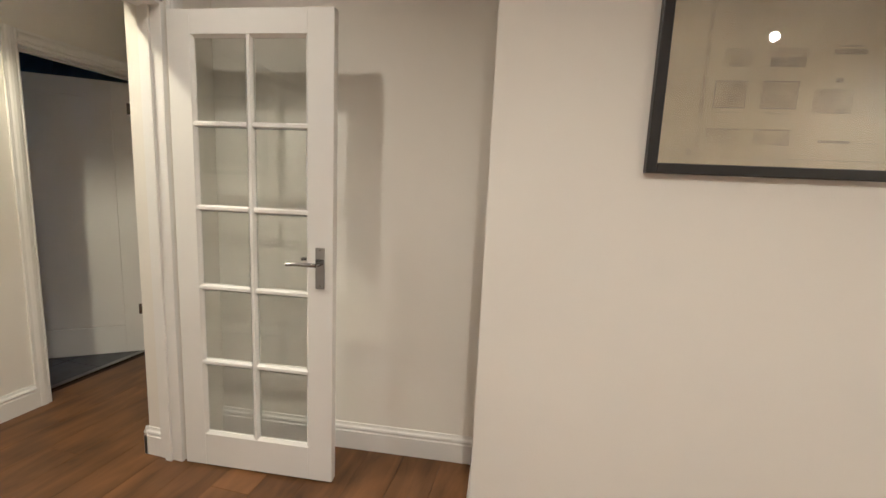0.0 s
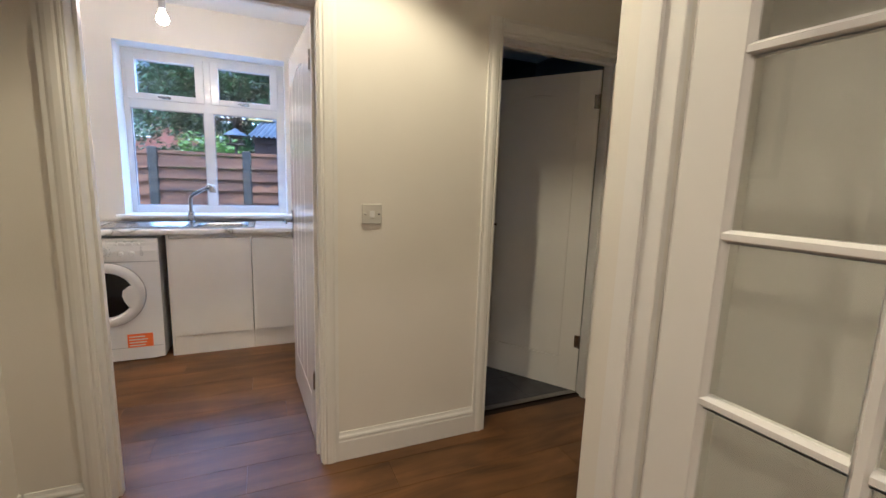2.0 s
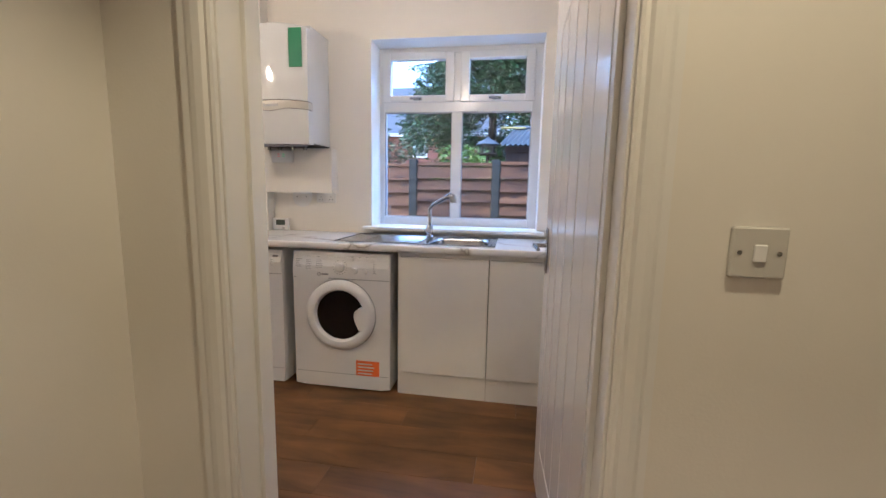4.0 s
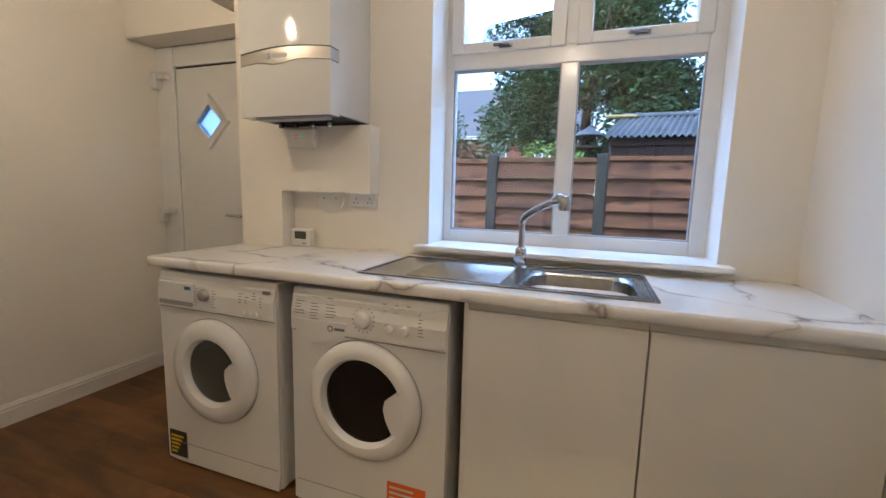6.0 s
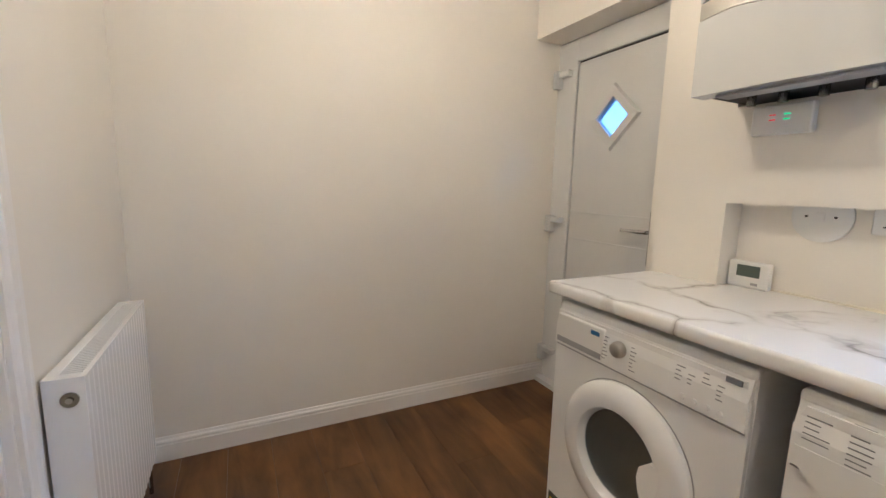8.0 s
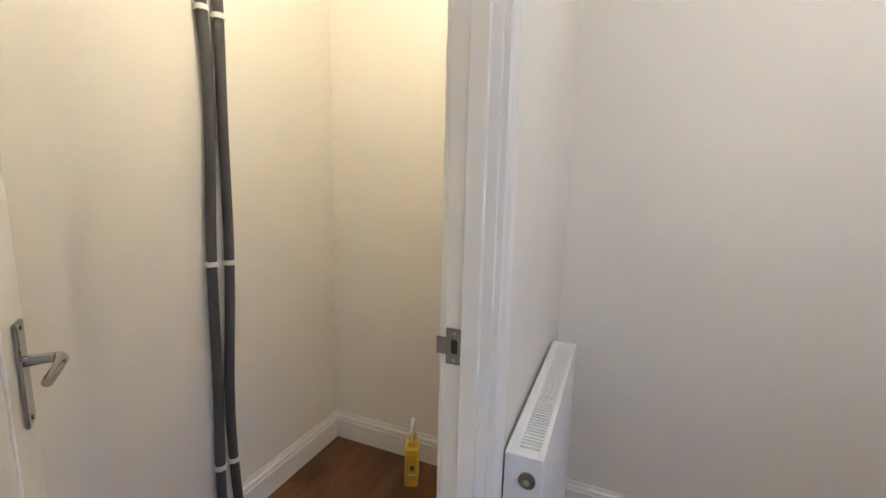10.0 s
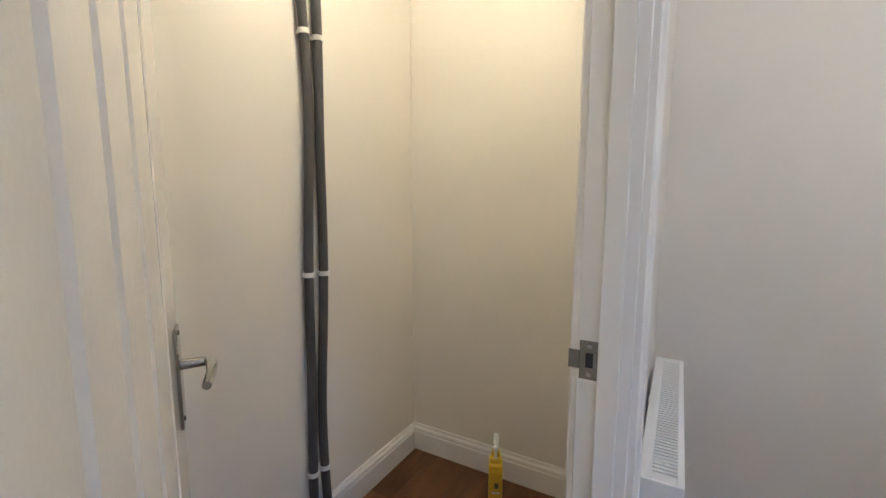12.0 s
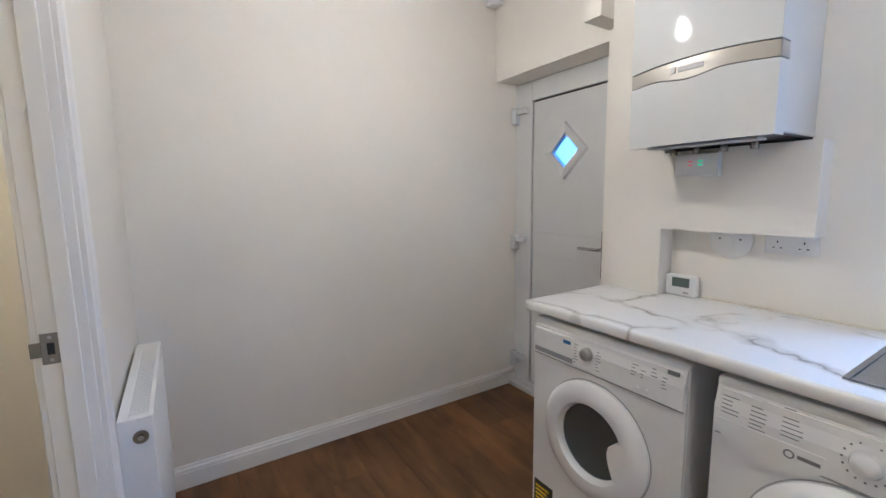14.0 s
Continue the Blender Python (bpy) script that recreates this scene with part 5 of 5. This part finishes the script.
def fence():
    t = thing("garden_fence", pose(-6.72, 0, -0.25), "brown stained overlap board fence between concrete posts", "fence")
    edges = [-4.20, -2.70, -1.20, 0.35, 1.46, 2.95, 4.45, 5.95]
    tops = [1.80, 1.80, 1.81, 1.825, 1.84, 1.83, 1.83]
    rnd = random.Random(4)
    for y in edges:
        bm = box(B(), (-0.055, y - 0.055, -0.1), (0.055, y + 0.055, 1.865), 0.012)
        part("post", bm, POST, t, "weathered grey concrete post")
    for k, (a, b) in enumerate(zip(edges, edges[1:])):
        a, b = a + 0.058, b - 0.058
        z, n = tops[k] - 0.05, 0
        part("cap_rail", boxes(((-0.03, a, tops[k] - 0.045), (0.035, b, tops[k])), bevel=0.004), FENCE, t)
        while z > 0.05:
            h = rnd.uniform(0.145, 0.186)
            bm, cols, m = B(), [], 10
            for i in range(m + 1):
                y = a + (b - a) * i / m
                lo = z - h + 0.003 + rnd.uniform(-0.0035, 0.0035)
                cols.append([bm.verts.new(p) for p in ((-0.004, y, z), (0.008, y, z), (0.058, y, lo), (0.040, y, lo))])
            for p, q in zip(cols, cols[1:]):
                for i in range(4):
                    bm.faces.new((p[i], p[(i + 1) % 4], q[(i + 1) % 4], q[i]))
            bm.faces.new(cols[0]), bm.faces.new(cols[-1])
            part("board", bm, FENCE, t)
            z -= h


fence()


def shed():
    t = thing("garden_shed", pose(-7.9, 1.45, -0.25), "dark timber shed with a grey corrugated roof behind the fence", "shed")
    for k in range(14):
        part("board", boxes(((-0.02, 0.10 + k * 0.2, 0), (0.0, 0.295 + k * 0.2, 2.16)), bevel=0.004), SHEDW, t)
    part("frame_wall", boxes(((-0.04, 0.10, 0), (-0.022, 2.90, 2.15)), ((-1.0, 0.10, 0), (-0.04, 0.13, 2.15)), ((-1.0, 2.87, 0), (-0.04, 2.90, 2.15)), ((-1.0, 0.13, 0), (-0.97, 2.87, 2.15))), SHEDW, t)
    for name, xa, za, xb, zb, ya in (("corrugated_roof", 0.14, 2.17, -0.36, 2.475, 0.22), ("corrugated_roof", -0.36, 2.475, -1.2, 2.10, 0.0)):
        bm, rows = B(), []
        ny = 320
        for k in range(ny + 1):
            u = k / ny
            c = 0.015 * math.sin(2 * math.pi * 3.0 * u / 0.076)
            y0, y1 = (3.0 * u, 0.22 + 2.78 * u) if ya else (0.22 + 2.78 * u, 3.0 * u)
            rows.append([bm.verts.new((xa, y0, za + c)), bm.verts.new((xb, y1, zb + c)), bm.verts.new((xb, y1, zb - 0.008 + c)), bm.verts.new((xa, y0, za - 0.008 + c))])
        for p, q in zip(rows, rows[1:]):
            for i in range(4):
                bm.faces.new((p[i], p[(i + 1) % 4], q[(i + 1) % 4], q[i]))
        part(name, bm, CORR, t, "grey corrugated roof sheets", smooth=True)
    part("barge_board", boxes(((0.0, 0.08, 2.07), (0.03, 2.92, 2.13))), SHEDW, t)
    part("ridge_cap", tube(B(), [(-0.36, 0.20, 2.49), (-0.36, 3.0, 2.49)], 0.03, seg=10), CORR, t)


shed()


def bird_table():
    t = thing("bird_table", pose(-7.35, 1.30, -0.25), "grey hooded bird table standing behind the fence", "bird table")
    part("pole", cyl(B(), (0, 0, 0), (0, 0, 2.02), 0.022, seg=12), SHEDW, t)
    part("tray", box(B(), (-0.12, -0.13, 1.98), (0.12, 0.13, 2.0), 0.004), SHEDW, t)
    part("hood", lathe(B(), [(0.165, 2.115), (0.17, 2.125), (0.12, 2.165), (0.06, 2.195), (0.025, 2.225), (0.001, 2.235)], (0, 0, 0), "z", 28), CORR, t, "grey domed hood", smooth=True)
    for a in range(4):
        c, d = 0.11 * math.cos(radians(45 + 90 * a)), 0.11 * math.sin(radians(45 + 90 * a))
        part("hood_post", cyl(B(), (c, d, 2.0), (c, d, 2.16), 0.008, seg=8), SHEDW, t)


bird_table()
t = thing("loose_board", pose(-8.20, 1.60, 2.215, 0, 0, 8), "weathered yellow board lying along the shed roof edge", "board")
part("board", box(B(), (-0.05, -0.14, 0.0), (0.05, 0.24, 0.025), 0.004), BOARDY, t)


def leaves(name, material, parent, centres, count, size, rnd, label=""):
    """Many small folded leaves scattered in round clumps (x, y, z, radius)."""
    verts, faces = [], []
    weight = [c[3] ** 2 for c in centres]
    for k in range(count):
        c = rnd.choices(centres, weight)[0]
        d = Vector((rnd.gauss(0, 1), rnd.gauss(0, 1), rnd.gauss(0, 1))).normalized() * c[3] * rnd.uniform(0.55, 1.08)
        p = Vector(c[:3]) + Vector((d.x, d.y, d.z * 0.85))
        s = size * rnd.uniform(0.6, 1.35)
        m = Euler((rnd.uniform(-0.9, 0.9), rnd.uniform(-0.9, 0.9), rnd.uniform(0, 6.28))).to_matrix()
        o = len(verts)
        for q in ((0, -s, 0), (s * 0.42, -0.1 * s, 0.12 * s), (0, s, -0.1 * s), (-s * 0.42, -0.1 * s, 0.12 * s)):
            verts.append(p + m @ Vector(q))
        faces += [(o, o + 1, o + 2), (o, o + 2, o + 3)]
    me = bpy.data.meshes.new(name)
    me.from_pydata(verts, [], faces)
    me.materials.append(material)
    ob = new(name, me)
    ob.parent = parent
    return tagged(ob, label, kind="stuff")


def tree(name, x, y, h, clumps, count, size, material, label, seed, z0=-0.25):
    rnd = random.Random(seed)
    t = thing(name, pose(x, y, z0), label, "tree")
    bm = tube(B(), [(0, 0, 0), (0.05, 0.03, h * 0.25), (-0.03, 0.06, h * 0.5), (0.02, 0.0, h * 0.8)], [0.17, 0.13, 0.10, 0.04], seg=12)
    part("trunk", bm, BARK, t, smooth=True)
    for k in range(9):
        a, z = rnd.uniform(0, 6.28), h * rnd.uniform(0.22, 0.6)
        r = h * rnd.uniform(0.2, 0.34)
        part("limb", tube(B(), [(0, 0.03, z), (r * 0.5 * math.cos(a), r * 0.5 * math.sin(a), z + r * 0.4), (r * math.cos(a), r * math.sin(a), z + r * 0.9)], [0.06, 0.04, 0.015], seg=8), BARK, t)
    leaves("crown", material, t, clumps, count, size, rnd, "dense leaf crown")
    return t


rnd = random.Random(11)
cl = []
for k in range(96):
    a, u = rnd.uniform(0, 6.28), rnd.uniform(0.0, 1.0)
    z = 0.7 + 6.0 * u
    R = 2.0 * math.sin(math.pi * (0.22 + 0.66 * u)) ** 0.6
    rr_ = R * rnd.uniform(0.35, 1.0)
    cl.append((rr_ * math.cos(a), rr_ * math.sin(a), z, rnd.uniform(0.42, 0.75)))
tree("evergreen_tree", -12.0, 1.05, 6.6, cl, 72000, 0.064, LEAF, "large dark green broadleaf tree behind the fence", 5)
cl = [(rnd.uniform(-0.8, 0.8), rnd.uniform(-1.4, 1.4), rnd.uniform(1.2, 5.4), rnd.uniform(0.5, 0.8)) for k in range(26)]
tree("garden_tree", -15.5, 6.3, 5.6, cl, 14000, 0.085, LEAF3, "green tree beyond the shed", 6)
cl = [(rnd.uniform(-0.35, 0.35), rnd.uniform(-0.45, 0.45), rnd.uniform(1.0, 2.1), rnd.uniform(0.2, 0.34)) for k in range(16)]
tree("garden_shrub", -8.9, 0.95, 2.2, cl, 3000, 0.055, LEAF2, "light green shrub showing over the fence", 7)
cl = [(rnd.uniform(-0.5, 0.5), rnd.uniform(-0.9, 0.9), rnd.uniform(1.0, 2.75), rnd.uniform(0.25, 0.45)) for k in range(22)]
tree("garden_shrub", -10.2, -1.35, 2.6, cl, 4200, 0.05, LEAF3, "grey green shrub showing over the fence", 8)


def house():
    t = thing("brick_house", pose(-30, -8.5, -0.25), "red brick house with a grey slate roof across the gardens", "house")
    part("wall", boxes(((-8, -9, 0), (0, 9, 5.2))), BRICK, t)
    bm = prism(B(), [(0.5, -9.4, 5.1), (-4, -9.4, 9.2), (-8.5, -9.4, 5.1)], (0, 1, 0), 18.8)
    part("roof", bm, SLATE, t, "grey slate roof")
    bm = prism(B(), [(0.25, 2.2, 5.1), (0.25, 5.2, 5.1), (0.25, 3.7, 7.6)], (-1, 0, 0), 4.0)
    part("gable", bm, SLATE, t, "small slate gable")
    for y in (3.2, 6.0, 7.7, -1, -4):
        for z in (1.2, 3.6):
            win = part("window", boxes(((-0.02, y, z), (0.04, y + 1.0, z + 1.3))), UPVC, t, "white framed window")
            for dy in (0.08, 0.54):
                part("pane", boxes(((0.04, y + dy, z + 0.1), (0.05, y + dy + 0.38, z + 1.2))), SMOKE, win)
    part("fascia", boxes(((0.3, -9.3, 5.0), (0.45, 9.3, 5.2))), UPVC, t)
    part("chimney", boxes(((-4.4, -2, 8.6), (-3.6, -1, 10.4))), BRICK, t)


house()

# ---- bathroom floor tiles ----
for i in range(7):
    for j in range(7):
        x0, y0 = -2.04 - 0.3 * (i + 1), 2.215 + 0.3 * j
        x1, y1 = x0 + 0.295, min(y0 + 0.295, 4.295)
        part("tile", box(B(), (max(x0, -3.925), y0, 0.0), (x1, y1, 0.007), 0.0015), BATHTILE, bath_floor)

# ---- floor planks ----
PW, PL = 0.182, 1.22
mesh_cache = {}


def plank_mesh(w, l):
    key = (round(w, 3), round(l, 3))
    if key not in mesh_cache:
        bm = B()
        c = 0.0009
        lo = [bm.verts.new(p) for p in ((0.0004, 0.0004, -0.011), (w - 0.0004, 0.0004, -0.011), (w - 0.0004, l - 0.0004, -0.011), (0.0004, l - 0.0004, -0.011))]
        mid = [bm.verts.new((*v.co.xy, -0.0012)) for v in lo]
        hi = [bm.verts.new(p) for p in ((c, c, 0), (w - c, c, 0), (w - c, l - c, 0), (c, l - c, 0))]
        bm.faces.new(hi)
        for p, q in ((lo, mid), (mid, hi)):
            for k in range(4):
                bm.faces.new((p[k], p[(k + 1) % 4], q[(k + 1) % 4], q[k]))
        bmesh.ops.recalc_face_normals(bm, faces=bm.faces)
        me = bpy.data.meshes.new("plank")
        bm.to_mesh(me)
        bm.free()
        me.materials.append(FLOORWOOD)
        mesh_cache[key] = me
    return mesh_cache[key]


row, x = 0, -4.16
while x < 3.3:
    y = -1.27 - [0.0, 0.44, 0.81, 0.22, 0.63][row % 5]
    while y < 4.0:
        a, b = max(y, -1.27), min(y + PL, 4.0 if x > -2.0 else 2.2)
        if b - a > 0.03 and not (x > 1.4 and y > 2.9):
            ob = new("plank", plank_mesh(PW, b - a))
            ob.location = (x, a, 0)
            ob.parent = floor
        y += PL
    x += PW
    row += 1
